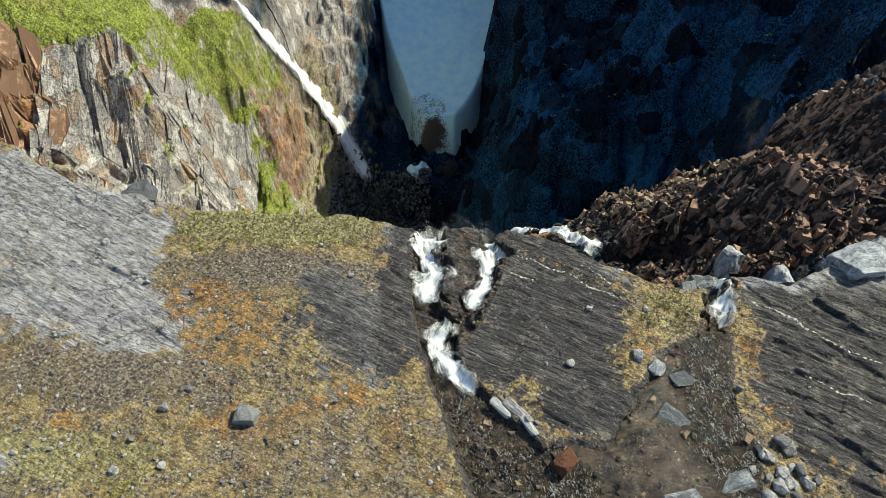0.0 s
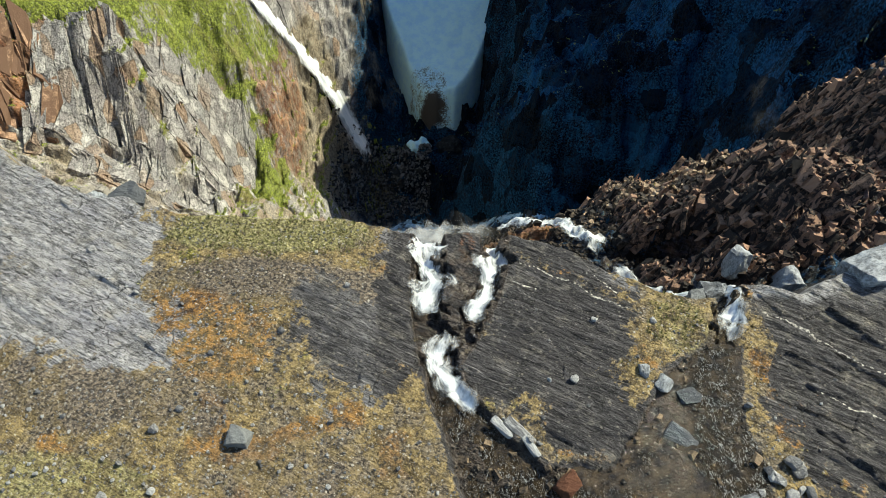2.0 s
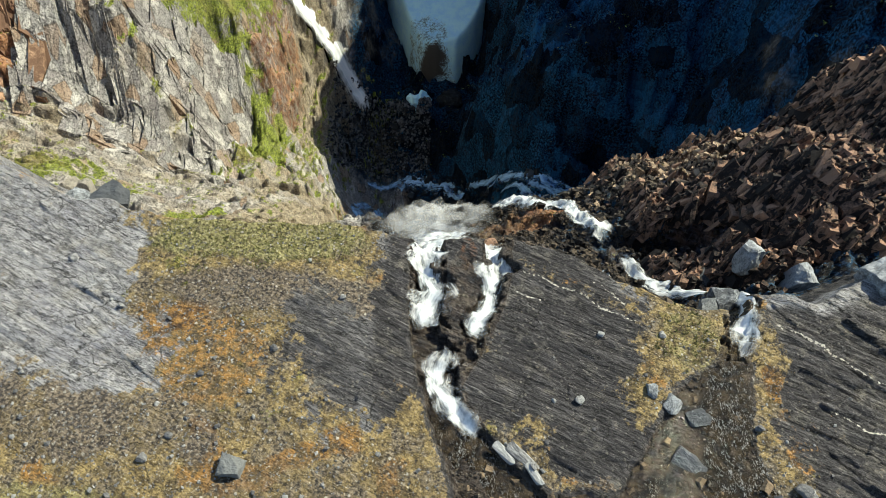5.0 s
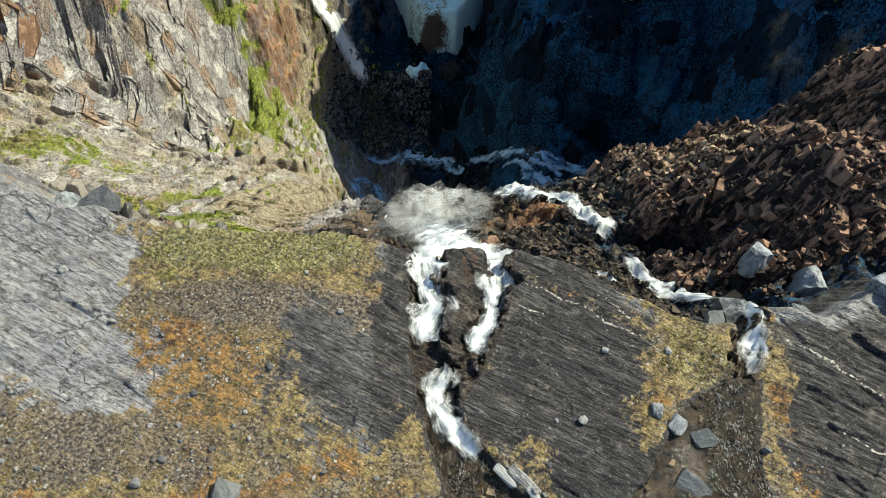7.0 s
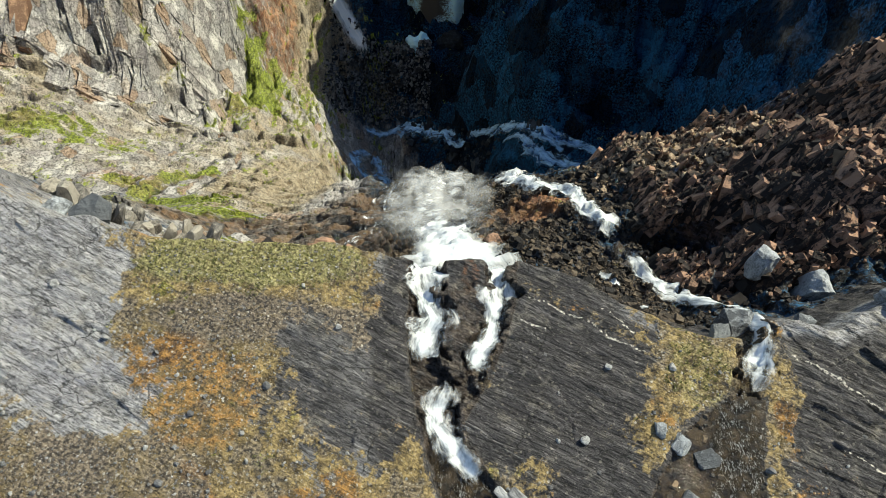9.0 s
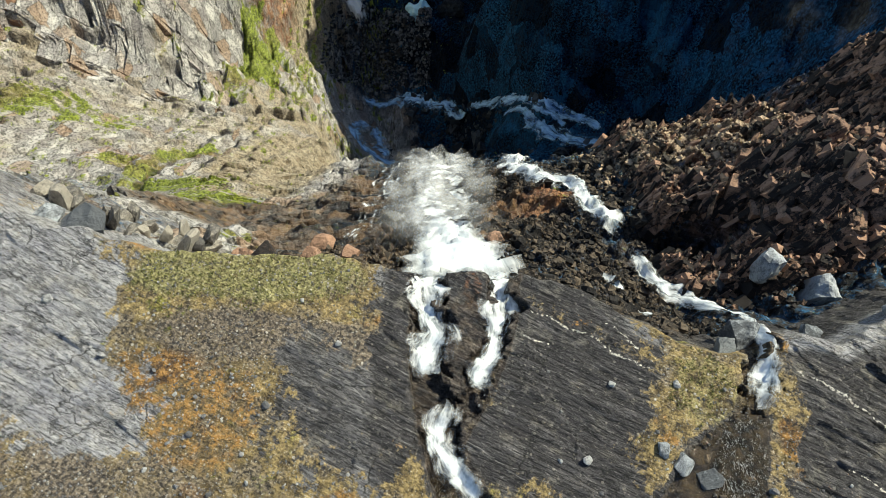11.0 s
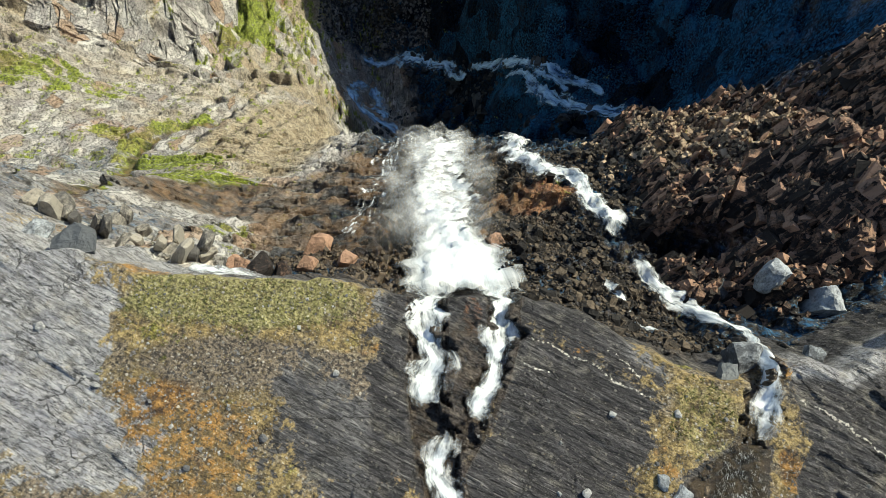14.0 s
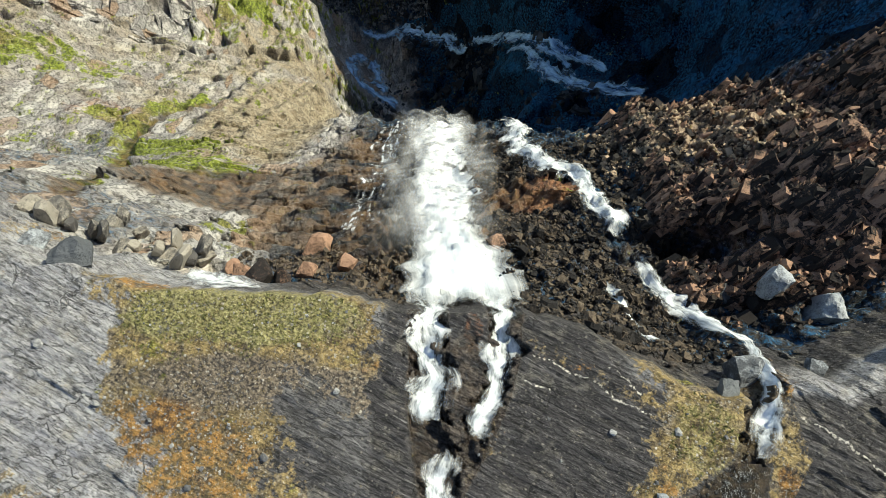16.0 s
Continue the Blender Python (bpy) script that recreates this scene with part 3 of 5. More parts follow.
    col = mix(nt, calc(nt, "MULTIPLY", wet, 0.75), col, mix(nt, ramp(nt, calc(nt, "ADD", calc(nt, "MULTIPLY", beds, 0.7), calc(nt, "MULTIPLY", n_mid, 0.3)), 0.42, 0.60), (0.010, 0.008, 0.007), (0.19, 0.115, 0.058)))
    nt.links.new(col, bsdf.inputs["Base Color"])
    nt.links.new(calc(nt, "MULTIPLY_ADD", wet, -0.6, 0.9), bsdf.inputs["Roughness"])
    nt.links.new(calc(nt, "MULTIPLY_ADD", dim, -0.30, 0.35), bsdf.inputs["Specular IOR Level"])
    hgt = calc(nt, "ADD", n_col, calc(nt, "ADD", n_mid, calc(nt, "MULTIPLY", n_fine, 0.3)))
    bump = add(nt, "ShaderNodeBump", Strength=calc(nt, "MULTIPLY_ADD", dim, -0.5, 0.95), Distance=0.7, Height=hgt)
    nt.links.new(bump.outputs[0], bsdf.inputs["Normal"])
    return m


def snow_material():
    m, nt, bsdf = node_material("old_snow_shade_blue")
    flat = coords(nt)
    n_mid = noise_tex(nt, flat, 0.35, 8, 0.7)
    n_fine = noise_tex(nt, flat, 2.0, 6, 0.7)
    # The cyan tint paints sky-lit shade into the snow; the dirt is separate.
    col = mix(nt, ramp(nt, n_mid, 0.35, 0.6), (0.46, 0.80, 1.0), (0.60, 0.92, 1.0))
    dirt = ramp(nt, calc(nt, "ADD", attr(nt, "dirt"), calc(nt, "ADD", calc(nt, "MULTIPLY_ADD", n_mid, 0.8, -0.4), calc(nt, "MULTIPLY_ADD", n_fine, 0.9, -0.45))), 0.45, 0.75)
    col = mix(nt, dirt, col, (0.05, 0.045, 0.04))
    nt.links.new(col, bsdf.inputs["Base Color"])
    bsdf.inputs["Roughness"].default_value = 0.7
    bump = add(nt, "ShaderNodeBump", Strength=0.5, Distance=0.5, Height=calc(nt, "ADD", n_mid, calc(nt, "MULTIPLY", n_fine, 0.4)))
    nt.links.new(bump.outputs[0], bsdf.inputs["Normal"])
    return m


def foam_material(name, density=0.62, stretch=0.25, scale=1.6, soft=0.22, thin=(0.70, 0.78, 0.84), gain=4.4, thick=(0.94, 0.95, 0.95)):
    """Broken white water: opaque foam between gaps that show what lies below."""
    m, nt, bsdf = node_material(name)
    uv = nt.nodes.new("ShaderNodeTexCoord")
    mp = nt.nodes.new("ShaderNodeMapping")
    mp.inputs["Scale"].default_value = (1, stretch, 1)
    nt.links.new(uv.outputs["UV"], mp.inputs["Vector"])
    n1 = noise_tex(nt, mp.outputs[0], scale, 7, 0.68, 0.5)
    n2 = noise_tex(nt, uv.outputs["UV"], scale * 0.55, 5, 0.6, 0.6)
    edge = attr(nt, "edge")
    a = calc(nt, "ADD", calc(nt, "MULTIPLY_ADD", calc(nt, "MULTIPLY_ADD", n2, 0.45, calc(nt, "MULTIPLY", n1, 0.55)), gain, -gain / 2), calc(nt, "ADD", edge, density - 0.5))
    a = ramp(nt, a, 0.5 - soft, 0.5 + soft)
    nt.links.new(mix(nt, ramp(nt, n1, 0.3, 0.7), thin, thick), bsdf.inputs["Base Color"])
    nt.links.new(a, bsdf.inputs["Alpha"])
    bsdf.inputs["Roughness"].default_value = 0.55
    bump = add(nt, "ShaderNodeBump", Strength=0.4, Distance=0.15, Height=n1)
    nt.links.new(bump.outputs[0], bsdf.inputs["Normal"])
    return m


def simple_rock(name, dark, light, scale=1.2):
    m, nt, bsdf = node_material(name)
    flat = coords(nt)
    n_mid = noise_tex(nt, flat, scale, 7, 0.68)
    n_fine = noise_tex(nt, flat, scale * 6, 4, 0.65)
    rnd = nt.nodes.new("ShaderNodeObjectInfo").outputs["Random"]
    isl = nt.nodes.new("ShaderNodeNewGeometry").outputs["Random Per Island"]
    v = calc(nt, "MULTIPLY_ADD", calc(nt, "ADD", rnd, isl), 0.5, -0.5)
    col = mix(nt, ramp(nt, calc(nt, "ADD", calc(nt, "ADD", n_mid, v), calc(nt, "MULTIPLY_ADD", n_fine, 0.5, -0.25)), 0.32, 0.68), dark, light)
    nt.links.new(col, bsdf.inputs["Base Color"])
    bsdf.inputs["Roughness"].default_value = 0.85
    bump = add(nt, "ShaderNodeBump", Strength=1.0, Distance=0.16, Height=calc(nt, "ADD", n_mid, calc(nt, "MULTIPLY", n_fine, 0.5)))
    nt.links.new(bump.outputs[0], bsdf.inputs["Normal"])
    return m


M_GROUND, M_VALLEY, M_SNOW = ground_material(), valley_material(), snow_material()
M_FOAM = foam_material("white_water", 0.66, 0.30, 2.2, 0.50, gain=3.8)
M_DENSE = foam_material("dense_white_water", 1.38, 0.08, 1.6, 0.75, gain=2.8)
M_VEIL = foam_material("thin_falling_water", 0.10, 0.07, 2.2, 0.40, gain=5.0)
# Blue of the gorge's shade is mixed into this foam's own colours.
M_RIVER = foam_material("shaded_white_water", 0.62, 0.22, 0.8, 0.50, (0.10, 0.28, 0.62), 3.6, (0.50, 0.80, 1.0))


# ---- the ground ----
def sheet(name, xs, ys, material, marks, label, keep=None, height=ground, category="ground"):
    """A sheet of ground on a grid in plan, with named marks for the material."""
    gx, gy = np.meshgrid(xs, ys)
    gz = height(gx, gy)
    nx, ny = len(xs), len(ys)
    idx = np.arange(nx * ny).reshape(ny, nx)
    quads = np.stack([idx[:-1, :-1], idx[:-1, 1:], idx[1:, 1:], idx[1:, :-1]], -1).reshape(-1, 4)
    if keep is not None:
        quads = quads[keep(gx, gy)[:-1, :-1].ravel()]
    me = bpy.data.meshes.new(name)
    me.vertices.add(nx * ny)
    me.vertices.foreach_set("co", np.stack([gx, gy, gz], -1).astype(np.float32).ravel())
    me.loops.add(quads.size)
    me.loops.foreach_set("vertex_index", quads.astype(np.int32).ravel())
    me.polygons.add(len(quads))
    me.polygons.foreach_set("loop_start", np.arange(0, quads.size, 4, dtype=np.int32))
    me.polygons.foreach_set("loop_total", np.full(len(quads), 4, dtype=np.int32))
    me.update()
    me.validate()
    for key, fun in marks.items():
        a = me.attributes.new(key, "FLOAT", "POINT")
        a.data.foreach_set("value", np.clip(fun(gx, gy, gz), -1, 1).astype(np.float32).ravel())
    me.materials.append(material)
    ob = tagged(new(name, me), label, category, kind="structure")
    return ob


def spots(x, y, seed, size, cut=0.1):
    return smooth(fbm(x / size, y / size, 3, seed), cut, cut + 0.35)


def blob(x, y, cx, cy, rx, ry):
    return 1 - smooth(np.hypot((x - cx) / rx, (y - cy) / ry), 0.55, 1.15)


def mark_veg(x, y, z):
    return soil_mask(x, y) * (1 - smooth(inside(x, y, BED), -0.3, 0.2)) * 0.85 + 0.25 * blob(x, y, -22, 22, 2.5, 1.6) + 0.3 * (1 - smooth(along(x, y - 0.45, VEINS[0])[0], 0.1, 0.6)) + 0.4 * blob(x, y, 9.0, 23.4, 0.7, 1.5)


def mark_green(x, y, z):
    return 0.75 * blob(x, y, -9, 25.0, 6.5, 1.9) + 0.5 * blob(x, y, 11.5, 20.5, 2.0, 2.2) + 0.6 * blob(x, y, -15, 11.6, 6, 1.6) + 0.3 * spots(x, y, 195, 2.8, 0.2)


def mark_brown(x, y, z):
    return 0.55 * spots(x, y, 193, 1.9, 0.12) + 0.5 * blob(x, y, -10, 18.4, 3.2, 3.4) + 0.25 * blob(x, y, 14.6, 17, 1, 3)


def mark_slate(x, y, z):
    rim = smooth(y - crest(x), -1.0, -0.4) * smooth(x, 7, 9)
    return 0.05 - 0.5 * rim + 0.85 * smooth(x, -3.4, -1.5) - 0.12 * smooth(x, 14, 17) - 0.35 * smooth(x, 15, 18) * smooth(y, 21.5, 24.5) + 0.60 * blob(x, y, -5, 19.5, 4.5, 5) + 0.4 * blob(x, y, -3, 24, 2, 3)


def mark_wet(x, y, z):
    d1, _ = along(x, y, SLOT_L)
    d2, _ = along(x, y, SLOT_R)
    d3, _ = along(x, y, SLOT_E)
    w = 1 - smooth(np.minimum(np.minimum(d1, d2 + 0.15), d3 + 0.25), 0.7, 1.25)
    w = np.maximum(w, 0.75 * blob(x, y, 0.8, 21.5, 1.5, 3.8))
    return np.maximum(w, smooth(inside(x, y, BED), -0.2, 0.5))


def mark_rust(x, y, z):
    return 0.45 * blob(x, y, 1.1, 24.6, 0.6, 1.2) + 0.8 * blob(x, y, 5.4, 12.6, 0.8, 0.6)


ZERO = lambda x, y, z: np.zeros(np.shape(x))


def rimmed(fun, other=None):
    """On the plateau fun; below its edge what the valley has there."""
    def both(x, y, z):
        w = smooth(y - crest(x), 0.2, 1.2)
        return fun(x, y, z) * (1 - w) + (other(x, y, z) * w if other else 0)
    return both


TURF = ((-54, 133), (-47, 126), (-44, 108))


def v_veg(x, y, z):
    left = smooth(-x, 14, 26)
    t = cliff_top(x, y)
    top = smooth(t, -5, 2) * smooth(-x, 42, 50) * (1 - smooth(t, 13, 16))
    d, _ = along(x, y, TURF)
    strip = 1 - smooth(d, 2, 6)
    face = blob(x, y, -62, 112, 12, 10) + blob(x, y, -40, 166, 6, 12)
    groove = 0.6 * (1 - smooth(along(x + 1.2, y - 1.2, GROOVE)[0] + 1.6 * fbm(x / 3, y / 3, 4, 181), 0.2, 1.9)) + 0.5 * blob(x, y, -27, 48, 7, 3) + 0.5 * blob(x, y, -47, 62, 3, 2)
    low = groove + 0.45 * blob(x, y, -32, 53, 8, 2.5) + 0.35 * blob(x, y, -60, 73, 12, 5) + 0.4 * blob(x, y, -21, 29.6, 1.6, 1.2) + 0.5 * blob(x, y, -16.5, 35, 2, 1.6)
    return np.clip((0.10 + 0.14 * smooth(y, 84, 96)) * left * smooth(y, 34, 42) + 0.8 * top + 0.6 * strip + 0.22 * face + low, 0, 1) + 0.4 * blob(x, y, 30, 37, 4, 4) - 0.5 * smooth(t, 14, 18) * left


# Dark rock, and the gorge rock that carries painted shade.
def v_slate_and_shade(x, y, z):
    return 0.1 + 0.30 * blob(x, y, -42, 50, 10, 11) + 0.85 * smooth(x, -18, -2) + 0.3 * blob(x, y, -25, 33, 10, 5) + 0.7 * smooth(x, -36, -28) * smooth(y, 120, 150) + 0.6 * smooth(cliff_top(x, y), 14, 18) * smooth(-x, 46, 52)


def v_warm(x, y, z):
    return 0.28 * blob(x, y, 54, 86, 11, 18) + 0.7 * blob(x, y, 18, 45, 7.5, 7.5) - 0.45 * blob(x, y, -45, 54, 11, 12) + 0.5 * smooth(-x, 14, 22) * smooth(y, 42, 60) * (1 - 0.35 * smooth(y, 85, 100)) + 0.4 * blob(x, y, -24, 62, 10, 22) + 0.45 * blob(x, y, -40, 148, 7, 26) + 0.3 * blob(x, y, -34, 98, 10, 12)


def v_rust(x, y, z):
    q = y - crest(x)
    return 0.5 * smooth(x, 13, 17) * (1 - smooth(q, 26, 36)) * smooth(q, 4, 8) + 0.75 * blob(x, y, -77, 96, 8, 8) + 0.5 * blob(x, y, -18.4, 30.4, 1.2, 0.8) + 0.6 * blob(x, y, -15.6, 29.8, 0.9, 0.7) + 0.45 * blob(x, y, 7, 38, 4, 4) + 0.42 * blob(x, y, -20, 43, 16, 4) + 0.6 * blob(x, y, -46, 140, 5, 22) + 0.5 * blob(x, y, -48, 63, 6, 3.5) + 0.55 * blob(x, y, 5.5, 38.5, 3.6, 2.2)


def v_wet(x, y, z):
    return 0.85 * blob(x, y, -5, 44, 14, 20) + 0.95 * blob(x, y, -20, 43, 11, 5.5) + 0.8 * (1 - smooth(along(x, y, GROOVE)[0], 0.3, 1.3)) + 0.5 * blob(x, y, 10, 30, 6, 10) - 0.9 * smooth(x, 10, 14) * smooth(y, 34, 38)


# Where the gorge's shade is put into the rock colour.
def v_gorge_shade(x, y, z):
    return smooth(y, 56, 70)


# "deep" and "blue" place the painted gorge shade; the others are surface.
VALLEY_MARKS = {"deep": v_gorge_shade, "blue": lambda x, y, z: 0.25 * smooth(x, 10, 18) + 0.75 * blob(x, y, 28, 114, 32, 62), "veg": v_veg, "slate": v_slate_and_shade, "warm": v_warm, "rust": v_rust, "wet": v_wet}


def mark_heath(x, y, z):
    return 0.5 * spots(x, y, 191, 2.4) + 0.45 * blob(x, y, -8, 21.6, 5.5, 1.8) + 0.5 * blob(x, y, -15, 15.4, 9, 1.8) + 0.4 * blob(x, y, -3.5, 20.5, 3, 2.5) + 0.45 * blob(x, y, -9.5, 22, 5, 1.2) + 0.4 * blob(x, y, -5, 12, 6, 3)


VEINS = (((3.6, 23.8), (6.2, 22.8), (7.8, 21.9), (9.0, 21.3)), ((3.4, 22.6), (4.6, 22.2)), ((7.2, 23.3), (8.8, 22.2)), ((15.8, 21.6), (17.6, 20.6), (19.6, 19.2), (21.5, 18.4)), ((17.2, 17.4), (19.8, 16.2)))


def mark_vein(x, y, z):
    best = np.full(np.shape(x), 9.0)
    wob = 0.15 * fbm(x * 1.5, y * 1.5, 3, 171)
    for line in VEINS:
        d, _ = along(x + wob, y + wob, line)
        best = np.minimum(best, d)
    return 0.5 * (1 - smooth(best, 0.03, 0.13))


PLATEAU_MARKS = {"vein": mark_vein, "heath": mark_heath, "veg": rimmed(mark_veg, v_veg), "green": mark_green, "brown": mark_brown, "slate": rimmed(mark_slate, v_slate_and_shade), "wet": rimmed(mark_wet, v_wet), "rust": rimmed(mark_rust, v_rust), "warm": rimmed(ZERO, v_warm)}


def span(a, b, step):
    return np.linspace(a, b, int(round((b - a) / step)) + 1)



near_x = np.concatenate([span(-36, -26, 0.12)[:-1], span(-26, 23, 0.058), span(23, 34, 0.12)[1:]])
near_y = np.concatenate([span(6, 11, 0.12)[:-1], span(11, 28.5, 0.058), span(28.5, 35, 0.12)[1:]])
sheet("ground", near_x, near_y, M_GROUND, PLATEAU_MARKS, "grey schist plateau with moss, gravel and stream bed", lambda x, y: y - crest(x) < 2.5)
sheet("ground_behind", span(-160, 160, 1.6), span(-200, 6.2, 1.6), M_GROUND, PLATEAU_MARKS, "mossy schist plateau with bare rock")
gorge_side = sheet("gorge_side", span(-30, 34, 0.15), span(22, 66, 0.15), M_VALLEY, VALLEY_MARKS, "steep wet rock face below the plateau edge", lambda x, y: y - crest(x) > 2.3)
sheet("valley_side_west", span(-150, -29.8, 0.4), span(22, 66.4, 0.4), M_VALLEY, VALLEY_MARKS, "steep grassy rock slope", lambda x, y: (y - crest(x) > 2.3) | (x < -35.8))
sheet("valley_side_east", span(33.8, 150, 0.5), span(6, 66.4, 0.5), M_VALLEY, VALLEY_MARKS, "broken brown rock slope")
sheet("gorge", span(-130, 120, 0.6), span(66, 260, 0.6), M_VALLEY, VALLEY_MARKS, "deep rocky gorge between grassy cliffs and a dark wall tinted blue for shade", lambda x, y: (x < -91.8) | (x > -18.2) | (y > 159.8))
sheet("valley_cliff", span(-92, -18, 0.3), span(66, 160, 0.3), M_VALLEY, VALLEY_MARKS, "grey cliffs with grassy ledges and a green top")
SNOW_FRONT = lambda x, y: y - (166 + 2.0 * fbm(x / 6, x * 0, 3, 93) + 0.085 * (x + 5) ** 2 * (x < -5) + 0.11 * (x + 5) ** 2 * (x > -5))
SNOW_TOP = lambda x, y: -107.8 + 0.36 * (y - 160) + 1.5 * fbm(x / 14, y / 14, 4, 91) + 0.05 * np.abs(x + 6) + 0.22 * np.maximum(-15 - x, 0) - 22 * (1 - smooth(SNOW_FRONT(x, y), -4, 5))
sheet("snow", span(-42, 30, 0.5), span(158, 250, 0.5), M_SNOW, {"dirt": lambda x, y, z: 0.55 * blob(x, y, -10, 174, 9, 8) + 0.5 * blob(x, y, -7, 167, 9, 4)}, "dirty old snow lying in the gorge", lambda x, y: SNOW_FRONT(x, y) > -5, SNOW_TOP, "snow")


# ---- water ----
def stream(name, line, label, material, lift=0.12, across=9, step=0.25, height=None, ragged=0.25, settle=3, level_across=0.0):
    """A ribbon of water laid over the ground along a line of (x, y, half width)."""
    pts = []
    for (ax, ay, aw), (bx, by, bw) in zip(line, line[1:]):
        n = max(2, int(math.hypot(bx - ax, by - ay) / step))
        pts += [(ax + (bx - ax) * k / n, ay + (by - ay) * k / n, aw + (bw - aw) * k / n) for k in range(n)]
    p = np.array(pts)
    d = np.gradient(p[:, :2], axis=0)
    d /= np.linalg.norm(d, axis=1)[:, None] + 1e-9
    run = np.concatenate([[0], np.cumsum(np.linalg.norm(np.diff(p[:, :2], axis=0), axis=1))])
    p[:, 2] *= 1.2
    side = np.linspace(-1, 1, across)
    wob = 1 + ragged * fbm(run[:, None] * 0.9 + 7 * np.sign(side)[None, :], np.zeros((len(p), across)), 3, 101)
    drift = ragged * 0.35 * p[:, 2] * fbm(run * 0.7, run * 0 + p[0, 0], 3, 105)
    p[:, 0] += d[:, 1] * drift
    p[:, 1] -= d[:, 0] * drift
    x = p[:, :1] + d[:, 1:] * side * p[:, 2:] * wob
    y = p[:, 1:2] - d[:, :1] * side * p[:, 2:] * wob
    z = ground(x, y) if height is None else height(x, y)
    z = z * (1 - level_across) + level_across * z.mean(axis=1, keepdims=True)
    for _ in range(settle):
        z[1:-1] = (z[:-2] + z[1:-1] + z[2:]) / 3
    z = z + lift * (1.1 - 0.45 * side ** 2) + 0.7 * lift * fbm(x * 2.5, y * 2.5, 3, 103)
    bm = bmesh.new()
    uv = bm.loops.layers.uv.new("uv")
    edge = bm.verts.layers.float.new("edge")
    grid = [[bm.verts.new((x[i, j], y[i, j], z[i, j])) for j in range(across)] for i in range(len(p))]
    for i in range(len(p)):
        end = min(1.0, i / 6, (len(p) - 1 - i) / 6)
        for j in range(across):
            grid[i][j][edge] = 1.5 * (1 - abs(side[j]) ** 1.5) * end - 0.9
    for i in range(len(p) - 1):
        for j in range(across - 1):
            f = bm.faces.new((grid[i][j], grid[i][j + 1], grid[i + 1][j + 1], grid[i + 1][j]))
            f.smooth = True
            for loop, (a, b) in zip(f.loops, ((i, j), (i, j + 1), (i + 1, j + 1), (i + 1, j))):
                loop[uv].uv = (side[b] * p[a, 2], run[a])
    me = bpy.data.meshes.new(name)
    bm.to_mesh(me)
    bm.free()
    me.materials.append(material)
    return tagged(new(name, me), label, "water", kind="structure")


def mist_material():
    """Spray hanging over the falls: thin, soft, white."""
    m, nt, bsdf = node_material("spray")
    uv = nt.nodes.new("ShaderNodeTexCoord")
    mp = nt.nodes.new("ShaderNodeMapping")
    mp.inputs["Scale"].default_value = (1.0, 0.22, 1.0)
    nt.links.new(uv.outputs["UV"], mp.inputs["Vector"])
    n1 = noise_tex(nt, mp.outputs[0], 0.55, 5, 0.6, 0.4)
    a = calc(nt, "MULTIPLY", ramp(nt, attr(nt, "edge"), -0.9, 0.5), ramp(nt, n1, 0.34, 0.70))
    nt.links.new(calc(nt, "MULTIPLY", a, 0.26), bsdf.inputs["Alpha"])
    bsdf.inputs["Base Color"].default_value = (0.9, 0.92, 0.94, 1)
    bsdf.inputs["Roughness"].default_value = 1.0
    return m


def pool_material():
    m, nt, bsdf = node_material("shallow_brown_water")
    flat = coords(nt)
    n1 = noise_tex(nt, coords(nt, (1.0, 0.45, 1.0), -12), 14.0, 5, 0.75, 1.2)
    n2 = ramp(nt, noise_tex(nt, flat, 1.6, 6, 0.7), 0.35, 0.65)
    rip = ramp(nt, attr(nt, "riffle"), 0.1, 0.8)
    rip = calc(nt, "MULTIPLY", rip, ramp(nt, noise_tex(nt, flat, 1.9, 5, 0.65), 0.40, 0.54))
    # Sun glints on the riffles are painted as pale, rough, opaque spots.
    glint = calc(nt, "MULTIPLY", ramp(nt, n1, 0.525, 0.60), rip)
    col = mix(nt, n2, (0.010, 0.008, 0.006), (0.085, 0.060, 0.032))
    nt.links.new(mix(nt, glint, col, (0.36, 0.38, 0.41)), bsdf.inputs["Base Color"])
    nt.links.new(calc(nt, "MULTIPLY_ADD", glint, 0.5, 0.06), bsdf.inputs["Roughness"])
    nt.links.new(calc(nt, "ADD", calc(nt, "MULTIPLY", glint, 0.14), 0.86), bsdf.inputs["Alpha"])
    bump = add(nt, "ShaderNodeBump", Strength=1.0, Distance=0.22, Height=calc(nt, "MULTIPLY", n1, calc(nt, "MULTIPLY_ADD", rip, 0.9, 0.12)))
    nt.links.new(bump.outputs[0], bsdf.inputs["Normal"])
    return m


M_MIST, M_POOL = mist_material(), pool_material()


def pool_height(x, y):
    return -0.50 + 0.3 * (0.12 - 0.052 * x) + 0.03 * fbm(x * 1.2, y * 1.2, 3, 141)


def riffle(x, y, z):
    return 0.85 * blob(x, y, 12.4, 15, 1.6, 5.5) + 0.7 * blob(x, y, 4, 12, 4, 1.6) + 0.5 * blob(x, y, 9, 13, 2, 1.5) + 0.6 * blob(x, y, 1.5, 14.5, 1.2, 2.2) + 0.05 + 0.8 * fbm(x / 1.6, y / 1.6, 3, 143)


sheet("stream_pool", span(-1.5, 15, 0.12), span(8, 20.5, 0.12), M_POOL, {"riffle": riffle}, "shallow brown stream water rippling over gravel", lambda x, y: inside(x, y, BED) > 0.12, pool_height, "water")

